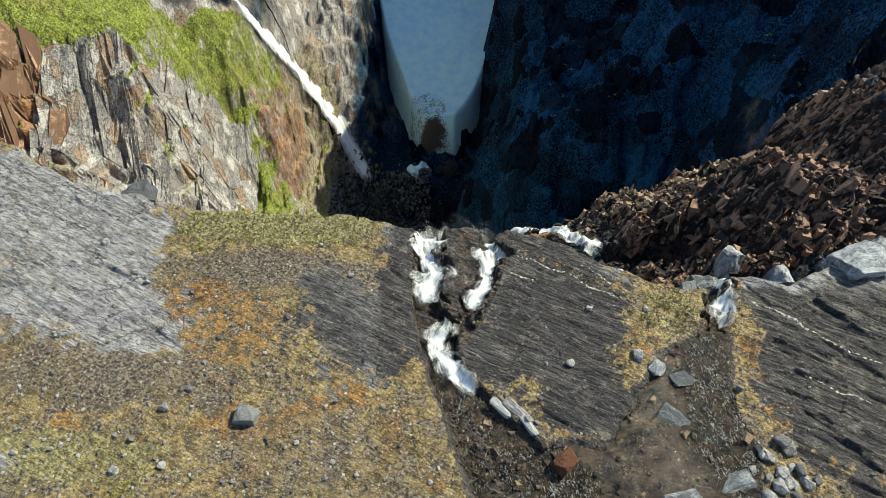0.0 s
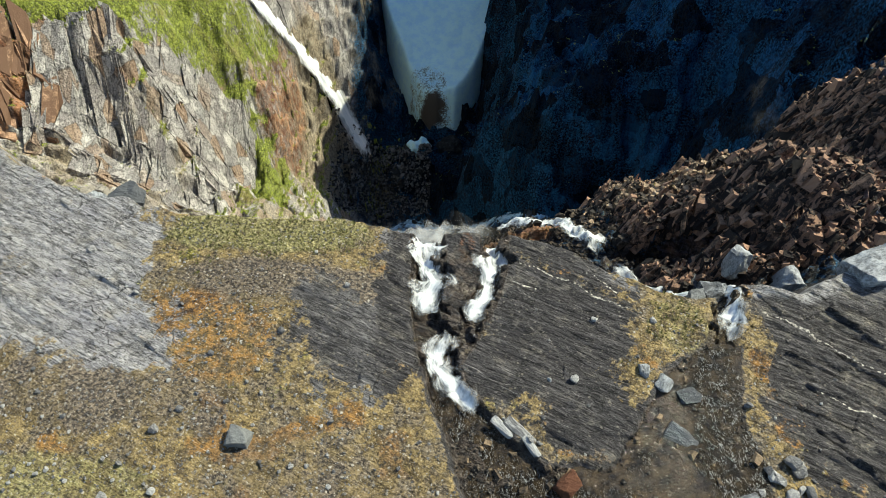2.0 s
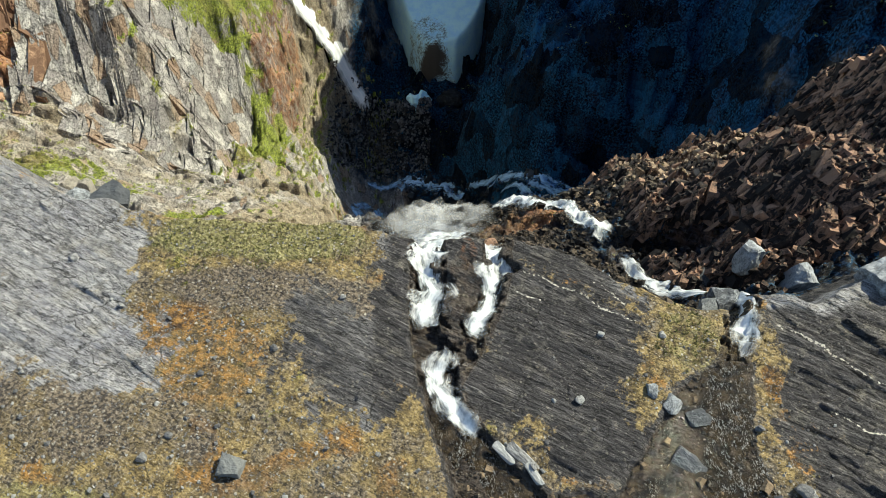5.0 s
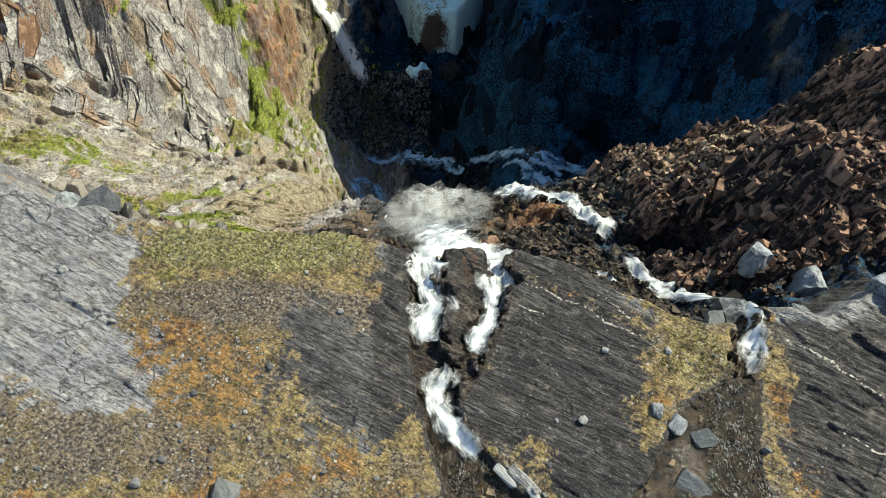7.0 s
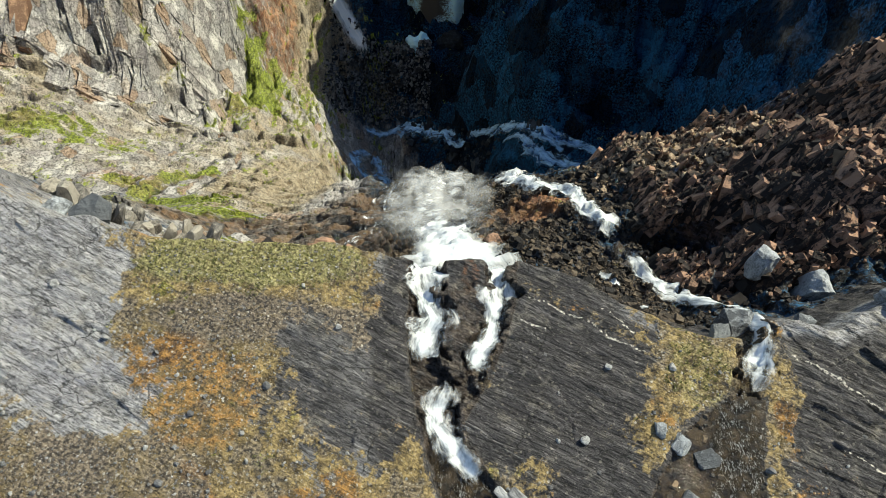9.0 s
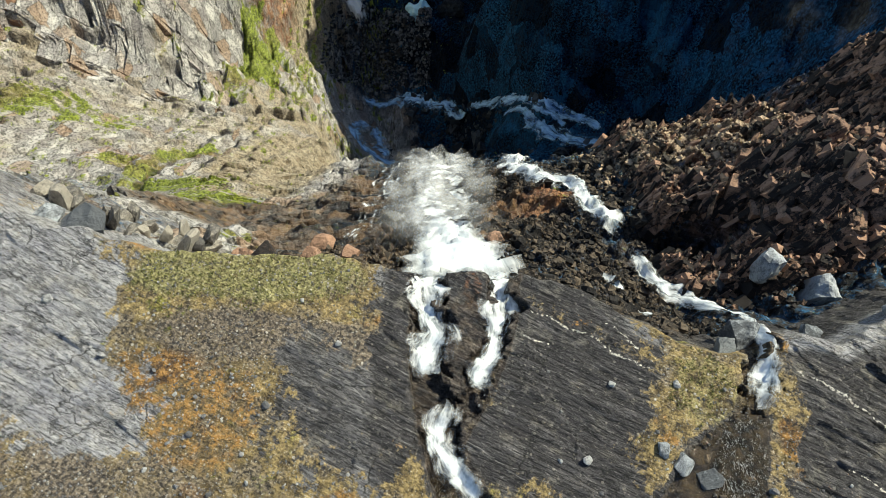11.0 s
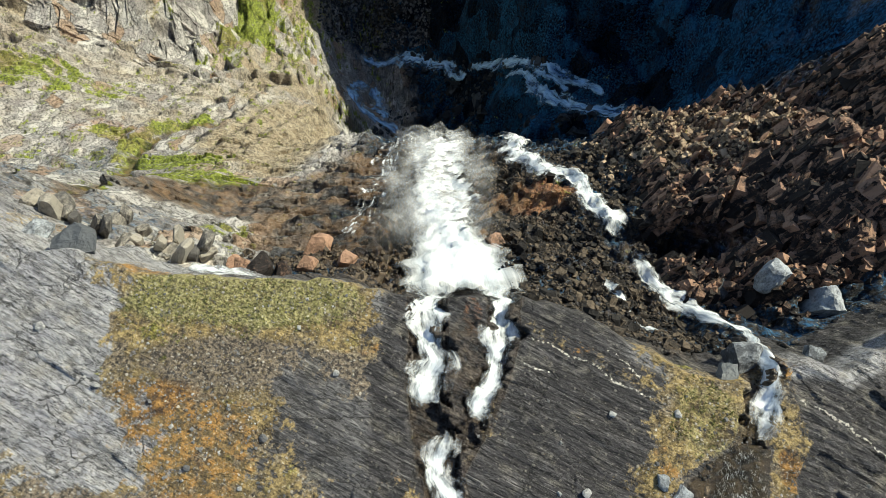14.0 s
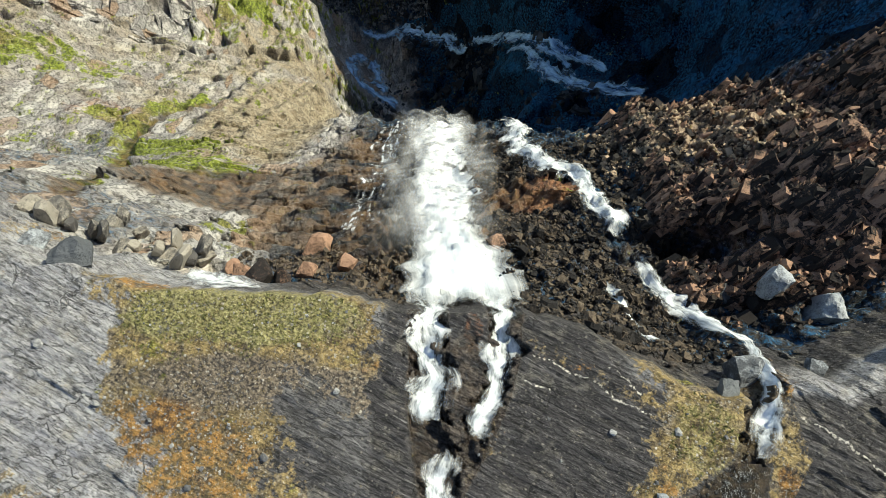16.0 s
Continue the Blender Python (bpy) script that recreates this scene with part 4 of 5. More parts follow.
WHITE = "white water rushing between dark rock slabs"
bed_top = lambda x, y: np.maximum(ground(x, y), pool_height(x, y))
stream("stream", [(1.8, 15.0, 0.3), (1.1, 16.0, 0.6), (0.35, 16.9, 1.0), (-0.1, 17.7, 1.15), (-0.2, 18.4, 0.8), (0.2, 19.3, 0.6), (0.1, 20.2, 0.3)], WHITE, M_FOAM, 0.34, 13, 0.15, ragged=0.7, height=bed_top)
stream("stream", [(-0.9, 20.0, 0.4), (-1.05, 20.8, 0.75), (-0.75, 21.6, 1.25), (-0.6, 22.6, 1.3), (-0.9, 23.8, 1.0), (-1.0, 24.8, 1.2), (-0.9, 26.0, 1.4), (-0.7, 27.6, 1.9), (-0.4, 29.5, 2.2), (-0.3, 31.5, 2.0)], WHITE, M_FOAM, 0.42, 13, 0.15, ragged=0.7, level_across=0.5)
stream("stream", [(0.7, 19.8, 0.4), (1.3, 20.3, 0.65), (1.9, 21.3, 0.75), (2.25, 22.5, 0.8), (2.3, 23.8, 1.0), (2.45, 25.2, 1.0), (2.5, 26.6, 1.2), (2.3, 28.4, 1.8), (1.6, 30.5, 2.2)], WHITE, M_FOAM, 0.38, 13, 0.15, ragged=0.7, level_across=0.5)
FALL = [(0.6, 26.6, 2.4), (0.7, 28.2, 2.9), (0.3, 30.7, 2.9), (-0.1, 33, 2.3), (-0.4, 36, 1.9), (-0.6, 40, 2.3), (-0.9, 45, 2.6), (-1.5, 54, 2.6), (-1.9, 62.3, 2.1), (-2.2, 66.5, 1.4)]
stream("waterfall", FALL, "broad white waterfall pouring down a stepped dark face", M_DENSE, 0.9, 21, 0.3, settle=6, level_across=0.35)
stream("waterfall", [(x - 0.6, y, w * 1.75) for x, y, w in FALL], "thin veils of water over wet ledges", M_VEIL, 0.45, 25, 0.3)
stream("waterfall", [(-6.5, 33.5, 4.0), (-7, 38, 4.6), (-7.5, 46, 5.2), (-7, 55, 5.5), (-7, 62.5, 5.5), (-7, 66, 5.0)], "thin veils of water over wet ledges", M_VEIL, 0.35, 25, 0.3)
stream("waterfall", [(7.8, 62, 2.8), (7.0, 56, 2.4), (5.6, 49, 1.7), (5.6, 45, 1.6), (7.3, 41.8, 1.6), (9.0, 40.8, 1.3), (9.8, 36.9, 1.3), (10.7, 35, 1.1), (11.2, 32.6, 0.9)], "white side stream tumbling down broken rock", M_FOAM, 0.8, 11, ragged=0.5, settle=8)
stream("waterfall", [(11.2, 32.6, 0.6), (12.6, 30.7, 1.0), (14.0, 28.9, 1.2), (14.9, 27.3, 1.0), (15.7, 25.9, 0.7), (15.1, 24.2, 0.5), (14.7, 22.5, 0.4), (14.3, 21.2, 0.8), (13.8, 20.2, 0.8), (13.2, 19.0, 0.6)], "white side stream tumbling through boulders", M_FOAM, 0.5, 11, ragged=0.5, settle=6)
stream("waterfall", [(9.3, 31.0, 0.5), (9.9, 28.2, 0.6), (10.6, 26.2, 0.5), (12.2, 24.8, 0.3)], "thin white trickle beside a slab edge", M_FOAM, 0.3)
stream("stream", [(-15.0, 29.2, 0.8), (-13.2, 28.0, 1.2), (-11.5, 27.2, 1.1), (-9.6, 26.9, 0.6), (-8.2, 26.8, 0.3)], "short white stream behind the mossy edge", M_FOAM, 0.35)
for k, lift in enumerate((1.4, 2.4, 3.6)):
    stream("spray", [(x - 0.6, y, w * (1.35 + 0.35 * k)) for x, y, w in FALL[2:9]], "fine white spray over the waterfall", M_MIST, lift, 15, 0.6, ragged=0.15, settle=20, level_across=0.5)
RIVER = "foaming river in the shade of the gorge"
# These ribbons use the foam with shade in its colour.
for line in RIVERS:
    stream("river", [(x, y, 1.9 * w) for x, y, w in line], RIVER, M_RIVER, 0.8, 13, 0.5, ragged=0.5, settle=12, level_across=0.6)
stream("waterfall", [(-53, 146, 1.0), (-49.7, 153, 1.4), (-45.3, 159.5, 2.0), (-40.8, 162, 2.4), (-36.2, 162.5, 2.4), (-31.6, 160, 2.4), (-26.5, 156, 1.6)], "tall white waterfall sliding down a cliff", M_DENSE, 1.8, 13, 0.5, ragged=0.06, settle=25, level_across=0.5)


# ---- loose stones ----
def lump(name, cx, cy, rx, ry, rz, label, material, category, seed, rise=0.35):
    """A rounded, pitted mass such as old ice."""
    bm = bmesh.new()
    bmesh.ops.create_icosphere(bm, subdivisions=4, radius=1)
    for v in bm.verts:
        k = 1 + 0.35 * noise.fractal(v.co * 1.3 + Vector((seed, 0, 0)), 0.7, 2.1, 5)
        v.co = Vector((v.co.x * rx, v.co.y * ry, v.co.z * rz)) * k
    me = bpy.data.meshes.new(name)
    bm.to_mesh(me)
    bm.free()
    me.materials.append(material)
    ob = tagged(new(name, me), label, category)
    ob.matrix_world = pose(cx, cy, float(ground(np.array([cx]), np.array([cy]))[0]) + rz * rise)
    return ob


# Blue-black stone colour with the gorge's shade painted in.
M_GORGESTONE = simple_rock("rock_in_gorge_shade", (0.006, 0.010, 0.014), (0.045, 0.060, 0.075), 0.8)
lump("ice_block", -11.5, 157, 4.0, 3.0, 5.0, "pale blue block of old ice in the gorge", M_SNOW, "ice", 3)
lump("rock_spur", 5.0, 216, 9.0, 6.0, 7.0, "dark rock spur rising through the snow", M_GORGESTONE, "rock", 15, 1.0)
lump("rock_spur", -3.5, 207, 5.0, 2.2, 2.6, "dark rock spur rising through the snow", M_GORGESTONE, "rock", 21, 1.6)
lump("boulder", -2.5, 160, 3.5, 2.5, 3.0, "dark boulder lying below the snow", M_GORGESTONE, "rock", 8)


def hull_mesh(name, seed, points=16, flat=0.75, material=None):
    """An angular stone about 1 m across, resting at z = 0."""
    rnd = random.Random(seed)
    bm = bmesh.new()
    for _ in range(points):
        v = Vector((rnd.gauss(0, 1), rnd.gauss(0, 1), rnd.gauss(0, 1))).normalized()
        k = max(abs(v.x), abs(v.y), abs(v.z))
        v = v.lerp(v / k, 0.55) * rnd.uniform(0.82, 1.0) * 0.5
        bm.verts.new((v.x, v.y, v.z * flat))
    got = bmesh.ops.convex_hull(bm, input=bm.verts)
    bmesh.ops.delete(bm, geom=[g for g in got["geom_interior"] if isinstance(g, bmesh.types.BMVert)], context="VERTS")
    bmesh.ops.bevel(bm, geom=bm.edges[:], offset=0.022, segments=1, affect="EDGES")
    low = min(v.co.z for v in bm.verts)
    bmesh.ops.translate(bm, verts=bm.verts, vec=(0, 0, -low))
    me = bpy.data.meshes.new(name)
    bm.to_mesh(me)
    bm.free()
    me.materials.append(material)
    return me


M_STONE = simple_rock("pale_grey_stone", (0.14, 0.14, 0.145), (0.47, 0.47, 0.46), 1.4)
M_DARKSTONE = simple_rock("dark_slate_stone", (0.010, 0.008, 0.007), (0.125, 0.095, 0.066), 1.1)
M_REDSTONE = simple_rock("rusty_brown_stone", (0.012, 0.008, 0.007), (0.37, 0.22, 0.145), 1.6)


def crag_mesh(name, seed, material, square=0.6, fine=4):
    """A weathered boulder about 1 m across: flat broken faces, worn edges, pitted skin."""
    rnd = random.Random(seed)
    bm = bmesh.new()
    bmesh.ops.create_icosphere(bm, subdivisions=fine, radius=0.75)
    cuts = [(Vector(d).normalized(), rnd.uniform(0.42, 0.5)) for d in ((1, 0.1, 0), (-1, 0, 0.1), (0, 1, 0.1), (0.1, -1, 0), (0, 0.1, 1), (0, 0, -1))]
    cuts = [((d + Vector((rnd.gauss(0, 0.22), rnd.gauss(0, 0.22), rnd.gauss(0, 0.22))) * (1.4 - square)).normalized(), r) for d, r in cuts]
    cuts += [(Vector((rnd.gauss(0, 1), rnd.gauss(0, 1), rnd.gauss(0.3, 0.8))).normalized(), rnd.uniform(0.46, 0.6)) for _ in range(7)]
    for v in bm.verts:
        for d, r in cuts:
            over = v.co.dot(d) - r
            if over > 0:
                v.co -= d * over
        v.co += v.co.normalized() * 0.045 * noise.fractal(v.co * 4 + Vector((seed, 0, 0)), 0.8, 2.0, 5)
    low = min(v.co.z for v in bm.verts)
    bmesh.ops.translate(bm, verts=bm.verts, vec=(0, 0, -low))
    me = bpy.data.meshes.new(name)
    bm.to_mesh(me)
    bm.free()
    me.materials.append(material)
    return me


M_PALE = simple_rock("pale_lichened_rock", (0.20, 0.21, 0.21), (0.62, 0.63, 0.60), 2.2)
M_BLUEGREY = simple_rock("blue_grey_rock", (0.085, 0.092, 0.102), (0.42, 0.45, 0.48), 2.4)
M_GREYTAN = simple_rock("grey_and_tan_rock", (0.08, 0.075, 0.072), (0.34, 0.31, 0.26), 1.5)
M_WETSTONE = simple_rock("wet_dark_stone", (0.014, 0.012, 0.010), (0.13, 0.10, 0.07), 1.4)
M_WETSTONE.node_tree.nodes["Principled BSDF"].inputs["Roughness"].default_value = 0.3
M_BROWNSTONE = simple_rock("brown_stone", (0.03, 0.022, 0.016), (0.22, 0.16, 0.10), 1.6)
M_ORANGE = simple_rock("orange_stained_rock", (0.10, 0.035, 0.015), (0.45, 0.20, 0.07), 1.2)
RED_BOULDERS = [crag_mesh("boulder", 90 + k, M_REDSTONE, 0.5, 3) for k in range(3)]
STONES = [hull_mesh("stone", 40 + k, 14 + k, 0.7, M_STONE) for k in range(8)]
BOULDERS = [crag_mesh("boulder", 70 + k, M_PALE if k == 0 else M_BLUEGREY, 1.0 if k == 0 else 0.5) for k in range(5)]


def level(x, y):
    return float(ground(np.array([x]), np.array([y]))[0])


def put(name, mesh, x, y, size, turn, label, category="rock", group="", sink=0.12, tilt=0.0):
    ob = new(name, mesh)
    sx, sy, sz = (0.68 * s for s in size) if mesh in BOULDERS + RED_BOULDERS else size
    ob.matrix_world = pose(x, y, level(x, y) - sink * sz, tilt, tilt * 0.6, turn) @ Matrix.Diagonal((sx, sy, sz, 1))
    return tagged(ob, label, category, group)


put("boulder", BOULDERS[0], -8.2, 13.7, (1.5, 1.3, 0.8), -12, "square pale grey boulder lying alone on moss")
put("boulder", BOULDERS[1], 18.6, 29.9, (2.3, 2.0, 2.9), 35, "upright grey boulder among rubble below a rock face", sink=0.25)
put("boulder", BOULDERS[2], 21.3, 28.4, (2.6, 2.0, 3.6), 70, "tall blue-grey boulder leaning on rubble", sink=0.25, tilt=12)
put("boulder", BOULDERS[3], 14.5, 23.9, (2.5, 2.3, 2.4), 10, "grey boulder beside a white stream slot", sink=0.3)
put("boulder", BOULDERS[4], 16.6, 29.8, (2.6, 1.8, 2.0), 130, "dark rounded boulder beside a white stream", sink=0.3)
put("boulder", BOULDERS[0], 12.9, 22.7, (1.6, 1.2, 1.0), 75, "grey boulder on the slab edge", sink=0.25)
put("boulder", BOULDERS[2], 22.8, 24.9, (4.6, 3.0, 2.6), 15, "large pale blue-grey rock at the plateau edge", sink=0.4)
put("boulder", BOULDERS[4], 25.5, 26.8, (4.5, 3.4, 3.2), 40, "large pale blue-grey rock at the plateau edge", sink=0.4)
put("boulder", BOULDERS[1], 18.0, 24.2, (1.7, 1.4, 1.2), 60, "blue-grey boulder at the slab edge", sink=0.25)
put("boulder", BOULDERS[3], 10.0, 11.0, (2.6, 1.4, 0.8), 15, "flat pale boulder standing in the stream bed", sink=0.3)
put("boulder", BOULDERS[1], 5.3, 12.5, (1.7, 1.2, 0.9), 30, "rusty orange rock in the stream bed", sink=0.2).data = crag_mesh("boulder", 91, M_ORANGE)
put("rock_slab", BOULDERS[3], 10.4, 14.8, (2.4, 1.5, 0.5), -35, "flat grey slab lying in the stream bed", sink=0.55, tilt=7)
put("rock_slab", BOULDERS[4], 12.4, 12.0, (2.2, 1.4, 0.5), 15, "flat grey slab lying in the stream bed", sink=0.55, tilt=-6)
put("boulder", BOULDERS[4], 10.0, 17.3, (1.2, 1.0, 0.5), 50, "dark grey rock standing in a shallow pool", sink=0.25)
put("boulder", BOULDERS[2], 11.1, 16.8, (1.5, 1.1, 0.5), 10, "dark grey rock standing in a shallow pool", sink=0.25)
put("boulder", BOULDERS[1], 9.2, 17.9, (0.9, 0.7, 0.4), 80, "small grey rock at the pool's edge", sink=0.25)
for x, y, s, t in ((2.7, 14.9, 1.5, -42), (3.4, 14.75, 1.9, -40), (3.9, 14.1, 1.3, -55)):
    put("slab", STONES[3], x, y, (s, s * 0.32, 0.45), t, "long thin pale slab leaning in the stream bed", group="slabs in the stream bed", sink=0.3, tilt=18)
rnd = random.Random(5)
for k in range(26):
    x, y = 14.4 + rnd.gauss(0, 0.75), 12.4 + rnd.gauss(0, 0.9)
    s = rnd.uniform(0.3, 0.75)
    put("stone", STONES[k % 8], x, y, (s, s * rnd.uniform(0.7, 1.2), s * 0.9), rnd.uniform(0, 360), "pale grey stone in a heap beside the stream", group="stones heaped beside the stream")
for k in range(330):
    x, y = rnd.uniform(-22, 19), rnd.triangular(9.5, 24, 11)
    a = np.array([x]), np.array([y])
    if inside(*a, BED)[0] > -0.2 or (soil_mask(*a)[0] < 0.5 and rnd.random() < 0.7) or y > crest(a[0])[0] - 1:
        continue
    s = rnd.uniform(0.12, 0.26) if rnd.random() < 0.88 else rnd.uniform(0.3, 0.5)
    put("stone", STONES[k % 8], x, y, (s, s * rnd.uniform(0.7, 1.2), s), rnd.uniform(0, 360), "small pale stone lying on moss and gravel", group="stones on the plateau")


def scatter(name, xy, sizes, label, material, category, flat=0.7, sink=0.25, lean=None, tall=None, parent=None):
    """Many small angular pieces in one mesh."""
    tpl = np.array([(1, 1, 0.9), (-1, 1, 1.1), (-1, -1, 0.8), (1, -1, 1), (0.9, 1.1, -1), (-1.1, 0.8, -1), (-0.9, -1, -1), (1, -1.1, -1)], float) * 0.5
    quads = np.array([(0, 1, 2, 3), (7, 6, 5, 4), (0, 4, 5, 1), (1, 5, 6, 2), (2, 6, 7, 3), (3, 7, 4, 0)])
    n = len(xy)
    rng = np.random.default_rng(len(name) + n)
    p = tpl[None] * (1 + rng.uniform(-0.45, 0.35, (n, 8, 3)))
    p[:, :4, :2] = p[:, :4, :2] * rng.uniform(0.35, 0.95, (n, 1, 2)) + rng.uniform(-0.15, 0.15, (n, 1, 2))
    p = p * sizes[:, None, None] * np.stack([np.ones(n), rng.uniform(0.55, 1.1, n), np.full(n, flat) if tall is None else tall], -1)[:, None, :]
    a = rng.uniform(0, 2 * np.pi, n) if lean is None else lean + rng.normal(0, 0.35, n)
    b = rng.normal(0, 0.6, n)
    y1, z1 = p[..., 1] * np.cos(b)[:, None] - p[..., 2] * np.sin(b)[:, None], p[..., 1] * np.sin(b)[:, None] + p[..., 2] * np.cos(b)[:, None]
    x2, y2 = p[..., 0] * np.cos(a)[:, None] - y1 * np.sin(a)[:, None], p[..., 0] * np.sin(a)[:, None] + y1 * np.cos(a)[:, None]
    z0 = ground(xy[:, 0], xy[:, 1]) + sizes * (0.5 - sink) * (flat if tall is None else tall)
    co = np.stack([x2 + xy[:, :1], y2 + xy[:, 1:], z1 + z0[:, None]], -1).reshape(-1, 3)
    faces = (quads[None] + 8 * np.arange(n)[:, None, None]).reshape(-1, 4)
    me = bpy.data.meshes.new(name)
    me.from_pydata(co.tolist(), [], faces.tolist())
    me.materials.append(material)
    return tagged(new(name, me), label, category, kind="stuff")


rng = np.random.default_rng(7)


def spread(n, x0, x1, y0, y1, keep):
    p = np.stack([rng.uniform(x0, x1, n), rng.uniform(y0, y1, n)], -1)
    return p[keep(p[:, 0], p[:, 1])]


p = spread(9000, -27, 23, 9, 26, lambda x, y: (soil_mask(x, y) > 0.5) & (inside(x, y, BED) < 0) & (crest(x) - y > 0.3) & (fbm(x / 2.5, y / 2.5, 3, 151) + 0.25 * smooth(-y, -18, -11) > 0.0))
scatter("gravel", p, rng.lognormal(-2.8, 0.4, len(p)), "pale gravel and small stones on the plateau", M_STONE, "gravel")
p = spread(5000, -1, 14.5, 8.5, 20, lambda x, y: inside(x, y, BED) > 0.1)
scatter("stream_gravel", p, rng.lognormal(-2.55, 0.4, len(p)), "dark wet cobbles in the stream bed", M_WETSTONE, "gravel", sink=0.1)
p = spread(230, -0.5, 14.5, 8.5, 19.5, lambda x, y: (inside(x, y, BED) > 0.1) & (np.hypot(x - 0.2, y - 17.4) > 2.0))
scatter("stream_stones", p, rng.lognormal(-1.5, 0.4, len(p)), "brown and grey stones standing in the stream", M_BROWNSTONE, "stones", flat=0.45, sink=0.2)
M_TAN = simple_rock("tan_weathered_rock", (0.09, 0.06, 0.04), (0.50, 0.37, 0.25), 1.3)
p = spread(9000, 11, 27, 36.5, 51, lambda x, y: blob(x, y, 18, 44, 7.5, 7) + 0.8 * fbm(x / 2, y / 2, 3, 183) > 0.35)
scatter("ridge_gravel", p, rng.lognormal(-2.0, 0.55, len(p)), "sunlit tan rubble on top of the ridge", M_TAN, "rubble", tall=rng.uniform(0.3, 0.8, len(p)), sink=0.3)
p = spread(2500, 12.5, 34, 27, 52, lambda x, y: (y - crest(x) > 3.2) & (fbm(x / 4, y / 4, 3, 153) > -0.2))
scatter("ridge_rubble", p, rng.lognormal(-1.4, 0.45, len(p)), "broken rusty brown blocks on the ridge", M_REDSTONE, "rubble", tall=rng.uniform(0.6, 1.2, len(p)), sink=0.3)


def columns(name, xy, wide, tall, lean, label, material, loose=0.30, turn=-0.35, sunk=0.62, deep=1.0, drape=False):
    """Leaning slabs of jointed rock, side by side, in one mesh."""
    n = len(xy)
    tpl = np.array([(x, y, z) for z in (0, 1) for x, y in ((-1, -1), (1, -1), (1, 1), (-1, 1))], float)
    p = tpl[None] + rng.uniform(-0.8, 0.8, (n, 8, 3)) * loose * np.array([1, 1, 0.5])
    p = p * np.stack([wide * 0.5, wide * deep * rng.uniform(0.3, 0.7, n), tall], -1)[:, None, :]
    a = rng.normal(turn, loose, n)
    x, y = p[..., 0] * np.cos(a)[:, None] - p[..., 1] * np.sin(a)[:, None], p[..., 0] * np.sin(a)[:, None] + p[..., 1] * np.cos(a)[:, None]
    lx, ly = rng.normal(lean[0], loose, n)[:, None], rng.normal(lean[1], loose, n)[:, None]
    z = p[..., 2] - sunk * tall[:, None]
    z = z - 0.35 * (x * lx + y * ly)
    wx, wy = x + lx * z + xy[:, :1], y + ly * z + xy[:, 1:]
    base = ground(wx, wy) if drape else ground(xy[:, 0], xy[:, 1])[:, None]
    co = np.stack([wx, wy, z + base], -1).reshape(-1, 3)
    quads = np.array([(3, 2, 1, 0), (4, 5, 6, 7), (0, 1, 5, 4), (1, 2, 6, 5), (2, 3, 7, 6), (3, 0, 4, 7)])
    me = bpy.data.meshes.new(name)
    me.from_pydata(co.tolist(), [], (quads[None] + 8 * np.arange(n)[:, None, None]).reshape(-1, 4).tolist())
    me.materials.append(material)
    return tagged(new(name, me), label, "rock", kind="stuff")


p = spread(17000, 13.5, 31, 29, 50, lambda x, y: (y - crest(x) > 4.6) & (np.hypot((x - 16.2) / 3.2, (y - 33.4) / 1.8) > 1) & (fbm(x / 3, y / 3, 3, 159) > -0.45 + 1.1 * blob(x, y, 18, 44, 6.5, 6)))
columns("rock_columns", p, rng.lognormal(-1.3, 0.45, len(p)), rng.lognormal(-0.35, 0.4, len(p)), (0.62, 0.42), "leaning jointed slabs of rusty brown rock", M_REDSTONE)
SLABBY = [crag_mesh("rock_slab", 140 + k, M_GREYTAN, 0.75, 3) for k in range(4)]
for k in range(22):
    x = -22.4 + 0.36 * k + rnd.gauss(0, 0.3)
    y = 31.6 - 0.12 * k + rnd.gauss(0, 0.7)
    ob = new("rock_slab", SLABBY[k % 4])
    ob.matrix_world = pose(x, y, level(x, y) - 0.5, rnd.gauss(-8, 7), rnd.gauss(14, 8), rnd.gauss(-20, 14)) @ Matrix.Diagonal((rnd.uniform(0.45, 0.9), rnd.uniform(0.7, 1.3), rnd.uniform(1.2, 2.4), 1))
    tagged(ob, "upright jointed slab of grey and tan rock", "rock", "jointed slabs at the plateau edge")
put("boulder", BOULDERS[2], -17.3, 27.2, (2.6, 2.2, 2.6), 25, "blue-grey outcrop with dark cracks at the plateau edge", sink=0.3)
put("boulder", BOULDERS[3], -20.3, 28.4, (2.0, 1.8, 1.5), 70, "grey outcrop beside a mossy hollow", sink=0.3)
for k, (x, y, s) in enumerate(((-11.6, 28.6, 1.8), (-10.4, 28.4, 2.2), (-9.2, 28.3, 1.6), (-12.6, 29.4, 1.4), (-8.0, 29.0, 1.5), (-8.9, 32.6, 2.6), (-6.2, 30.4, 1.6), (3.0, 32.9, 2.0))):
    put("boulder", RED_BOULDERS[k % 3], x, y, (s, s * 0.85, s * 0.9), 40 * k, "rusty brown boulder on the steep slope", group="brown boulders below the edge", sink=0.3)
M_RUSTCLIFF = simple_rock("orange_jointed_cliff", (0.16, 0.090, 0.055), (0.60, 0.38, 0.24), 0.8)
p = spread(4200, -74, -50, 88, 126, lambda x, y: (cliff_top(x, y) < -3) & (fbm(x / 5, y / 8, 3, 185) > 0.0))
columns("cliff_slabs", p, rng.lognormal(-0.1, 0.4, len(p)), rng.lognormal(1.1, 0.35, len(p)), (0.04, 0.05), "upright jointed slabs of pale grey rock on the cliff", M_VALLEY, 0.07, 0.12, 0.88, 3.0, True)
p = spread(900, -84, -71, 88, 104, lambda x, y: (cliff_top(x, y) < -2) & (fbm(x / 5, y / 7, 3, 187) > -0.2))
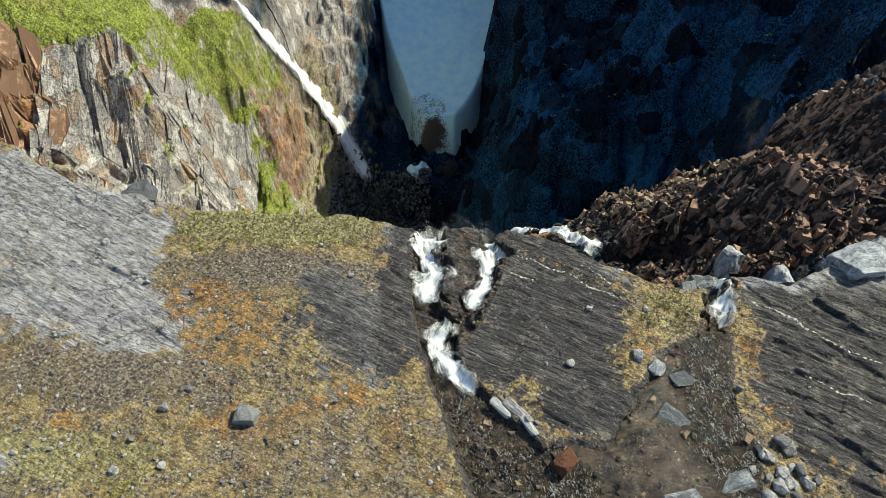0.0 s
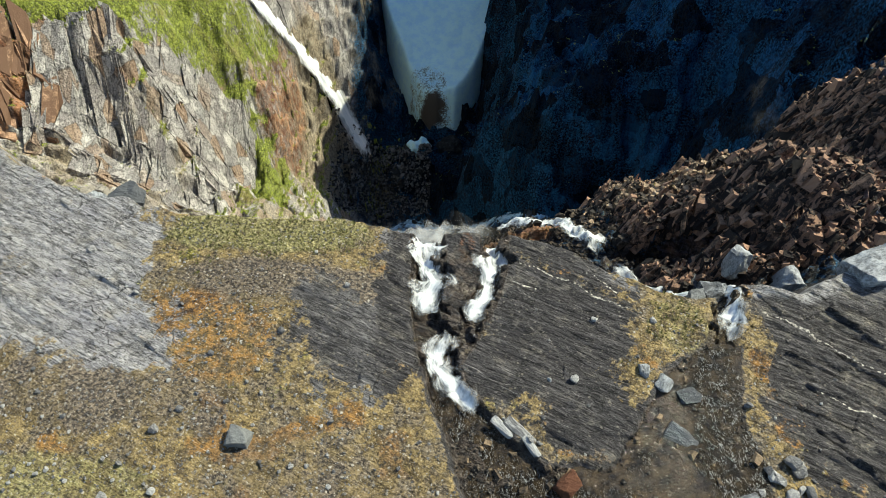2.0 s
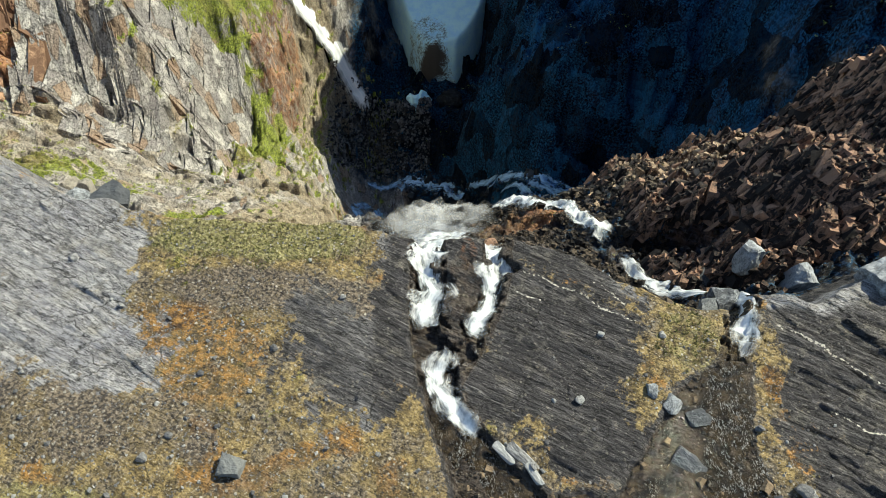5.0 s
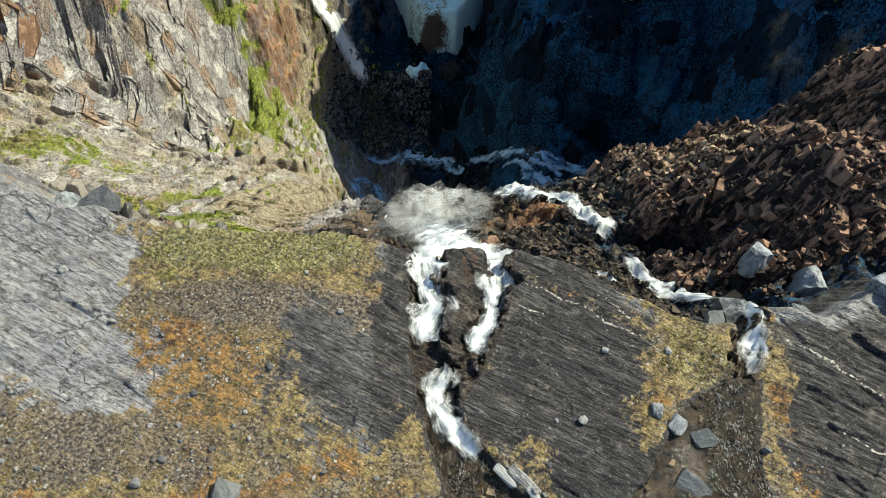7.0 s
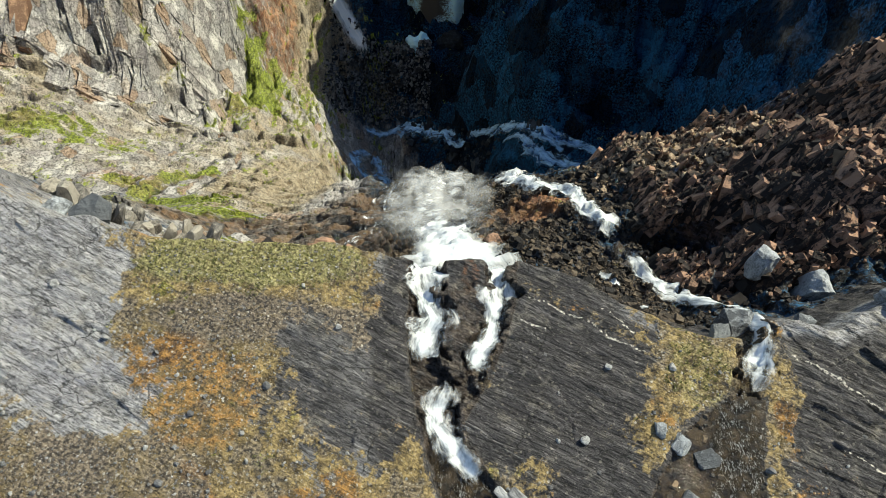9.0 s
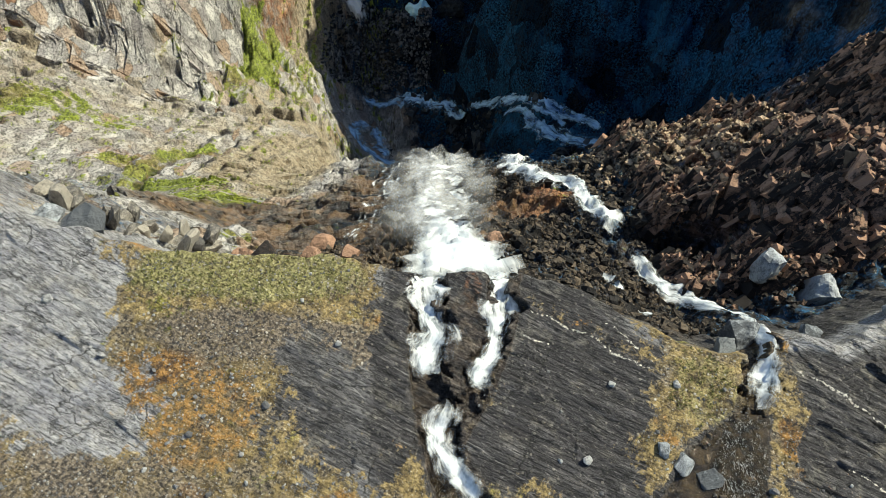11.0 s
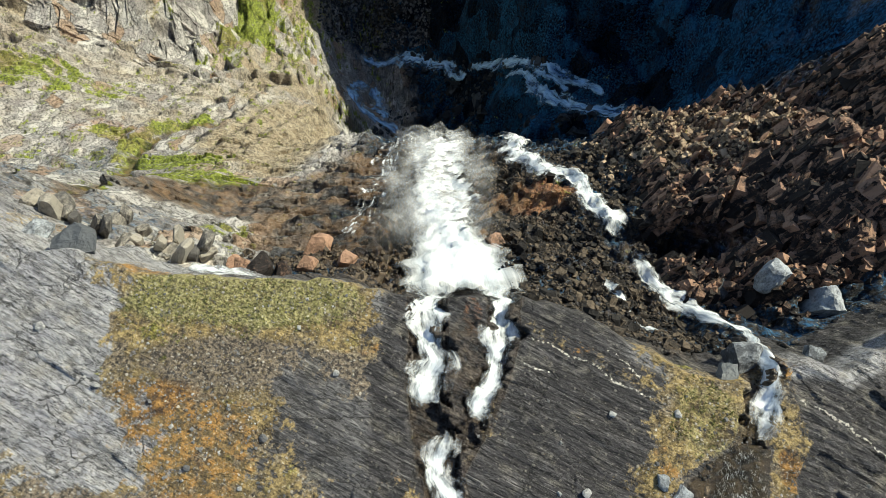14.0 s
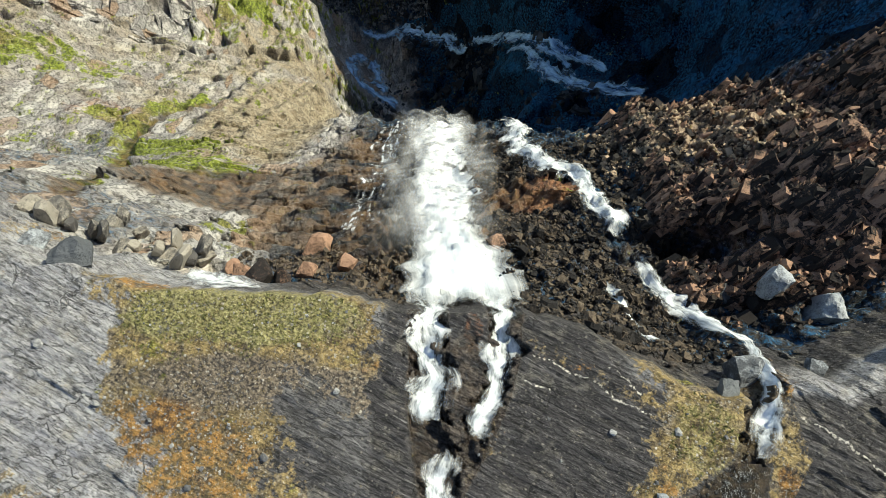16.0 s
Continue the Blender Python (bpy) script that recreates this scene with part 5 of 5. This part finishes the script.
columns("cliff_slabs", p, rng.lognormal(-0.1, 0.4, len(p)), rng.lognormal(1.1, 0.35, len(p)), (0.04, 0.05), "upright jointed slabs of orange rock on the cliff", M_RUSTCLIFF, 0.07, 0.12, 0.88, 3.0, True)
SIDE_FALL = ((7.0, 56), (5.6, 49), (5.6, 45), (7.3, 41.8), (9.0, 40.8), (9.8, 36.9), (10.7, 35), (11.2, 32.6), (12.6, 30.7), (14.0, 28.9), (15.7, 25.9))
p = spread(24000, 3, 16, 24.5, 46, lambda x, y: (y - crest(x) > 0.8) & (along(x, y, SIDE_FALL)[0] > 0.9) & (blob(x, y, 5.5, 38.5, 3.6, 2.2) < 0.5))
scatter("slope_rubble", p, rng.lognormal(-2.2, 0.65, len(p)).clip(0.05, 0.8), "dark broken rocks on the steep slope", M_DARKSTONE, "rubble", tall=rng.uniform(0.25, 0.9, len(p)), lean=-0.5)
p = spread(2500, -13, -2, 27, 34, lambda x, y: (y - crest(x) > 1.2) & (fbm(x / 3, y / 3, 3, 155) > -0.1))
scatter("slope_rubble", p, rng.lognormal(-2.1, 0.55, len(p)), "dark and brown broken rocks below the edge", M_DARKSTONE, "rubble", tall=rng.uniform(0.5, 1.2, len(p)))
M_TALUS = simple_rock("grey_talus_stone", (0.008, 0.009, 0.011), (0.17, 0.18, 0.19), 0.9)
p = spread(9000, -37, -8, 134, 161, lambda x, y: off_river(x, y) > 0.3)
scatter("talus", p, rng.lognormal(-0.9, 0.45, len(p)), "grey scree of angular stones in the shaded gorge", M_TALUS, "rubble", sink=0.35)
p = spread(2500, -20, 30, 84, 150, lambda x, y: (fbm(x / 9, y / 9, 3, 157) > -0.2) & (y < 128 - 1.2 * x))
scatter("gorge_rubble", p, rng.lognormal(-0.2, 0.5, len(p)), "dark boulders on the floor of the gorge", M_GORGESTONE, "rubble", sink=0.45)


def blades(name, xy, size, label, material):
    """Tufts of short bent grass in one mesh."""
    n, per = len(xy), 6
    a = rng.uniform(0, 2 * np.pi, (n, per))
    out = rng.uniform(0.3, 1.0, (n, per)) * size[:, None]
    up = rng.uniform(0.5, 1.0, (n, per)) * size[:, None]
    base = np.stack([xy[:, 0], xy[:, 1], ground(xy[:, 0], xy[:, 1]) - 0.02], -1)[:, None, :]
    way = np.stack([np.cos(a), np.sin(a), np.zeros_like(a)], -1)
    side = np.stack([-np.sin(a), np.cos(a), np.zeros_like(a)], -1) * (0.13 * size)[:, None, None]
    root = base + way * (0.15 * out)[..., None]
    tip = base + way * out[..., None]
    tip[..., 2] += up
    co = np.stack([root - side, root + side, tip], 2).reshape(-1, 3)
    me = bpy.data.meshes.new(name)
    me.from_pydata(co.tolist(), [], np.arange(n * per * 3).reshape(-1, 3).tolist())
    me.materials.append(material)
    return tagged(new(name, me), label, "grass", kind="stuff")


def grass_material(name, dark, light):
    m, nt, bsdf = node_material(name)
    isl = nt.nodes.new("ShaderNodeNewGeometry").outputs["Random Per Island"]
    n1 = noise_tex(nt, coords(nt), 0.8, 4)
    nt.links.new(mix(nt, calc(nt, "MULTIPLY_ADD", n1, 0.8, calc(nt, "MULTIPLY_ADD", isl, 0.8, -0.4)), dark, light), bsdf.inputs["Base Color"])
    bsdf.inputs["Roughness"].default_value = 0.8
    return m


M_OLIVE = grass_material("olive_grass", (0.05, 0.06, 0.012), (0.34, 0.32, 0.10))
M_STRAW = grass_material("dry_grass", (0.08, 0.055, 0.02), (0.33, 0.25, 0.12))
p = spread(9000, -16, 14, 15, 26.5, lambda x, y: (mark_green(x, y, 0) + 0.5 * fbm(x, y, 3, 161) > 0.35) & (soil_mask(x, y) > 0.4) & (crest(x) - y > 0.05) & (inside(x, y, BED) < -0.2))
blades("grass", p, rng.uniform(0.08, 0.20, len(p)), "olive grass tufts along the plateau edge", M_OLIVE)
p = spread(16000, -27, 20, 9, 26, lambda x, y: (fbm(x / 1.8, y / 1.8, 4, 163) > 0.05) & (soil_mask(x, y) > 0.5) & (crest(x) - y > 0.05) & (inside(x, y, BED) < -0.2))
blades("dry_grass", p, rng.uniform(0.06, 0.15, len(p)), "dry straw-coloured grass and moss", M_STRAW)

# blocks that stand out on the ridge
BLOCKS = [hull_mesh("rock_block", 120 + k, 12, 1.0, M_REDSTONE) for k in range(6)]
p = spread(420, 14, 30, 28.5, 47, lambda x, y: (y - crest(x) > 4.2) & (np.hypot((x - 16.2) / 3.2, (y - 33.4) / 1.8) > 1))[:280]
zz = ground(p[:, 0], p[:, 1])
for k in range(len(p)):
    s = rnd.uniform(0.3, 0.6)
    ob = new("rock_block", BLOCKS[k % 6])
    ob.parent = gorge_side
    ob.matrix_world = pose(p[k, 0], p[k, 1], zz[k] - 0.2 * s, rnd.gauss(-30, 12), rnd.gauss(40, 12), rnd.gauss(-15, 20)) @ Matrix.Diagonal((s * 0.75, s, s * rnd.uniform(1.6, 2.8), 1))
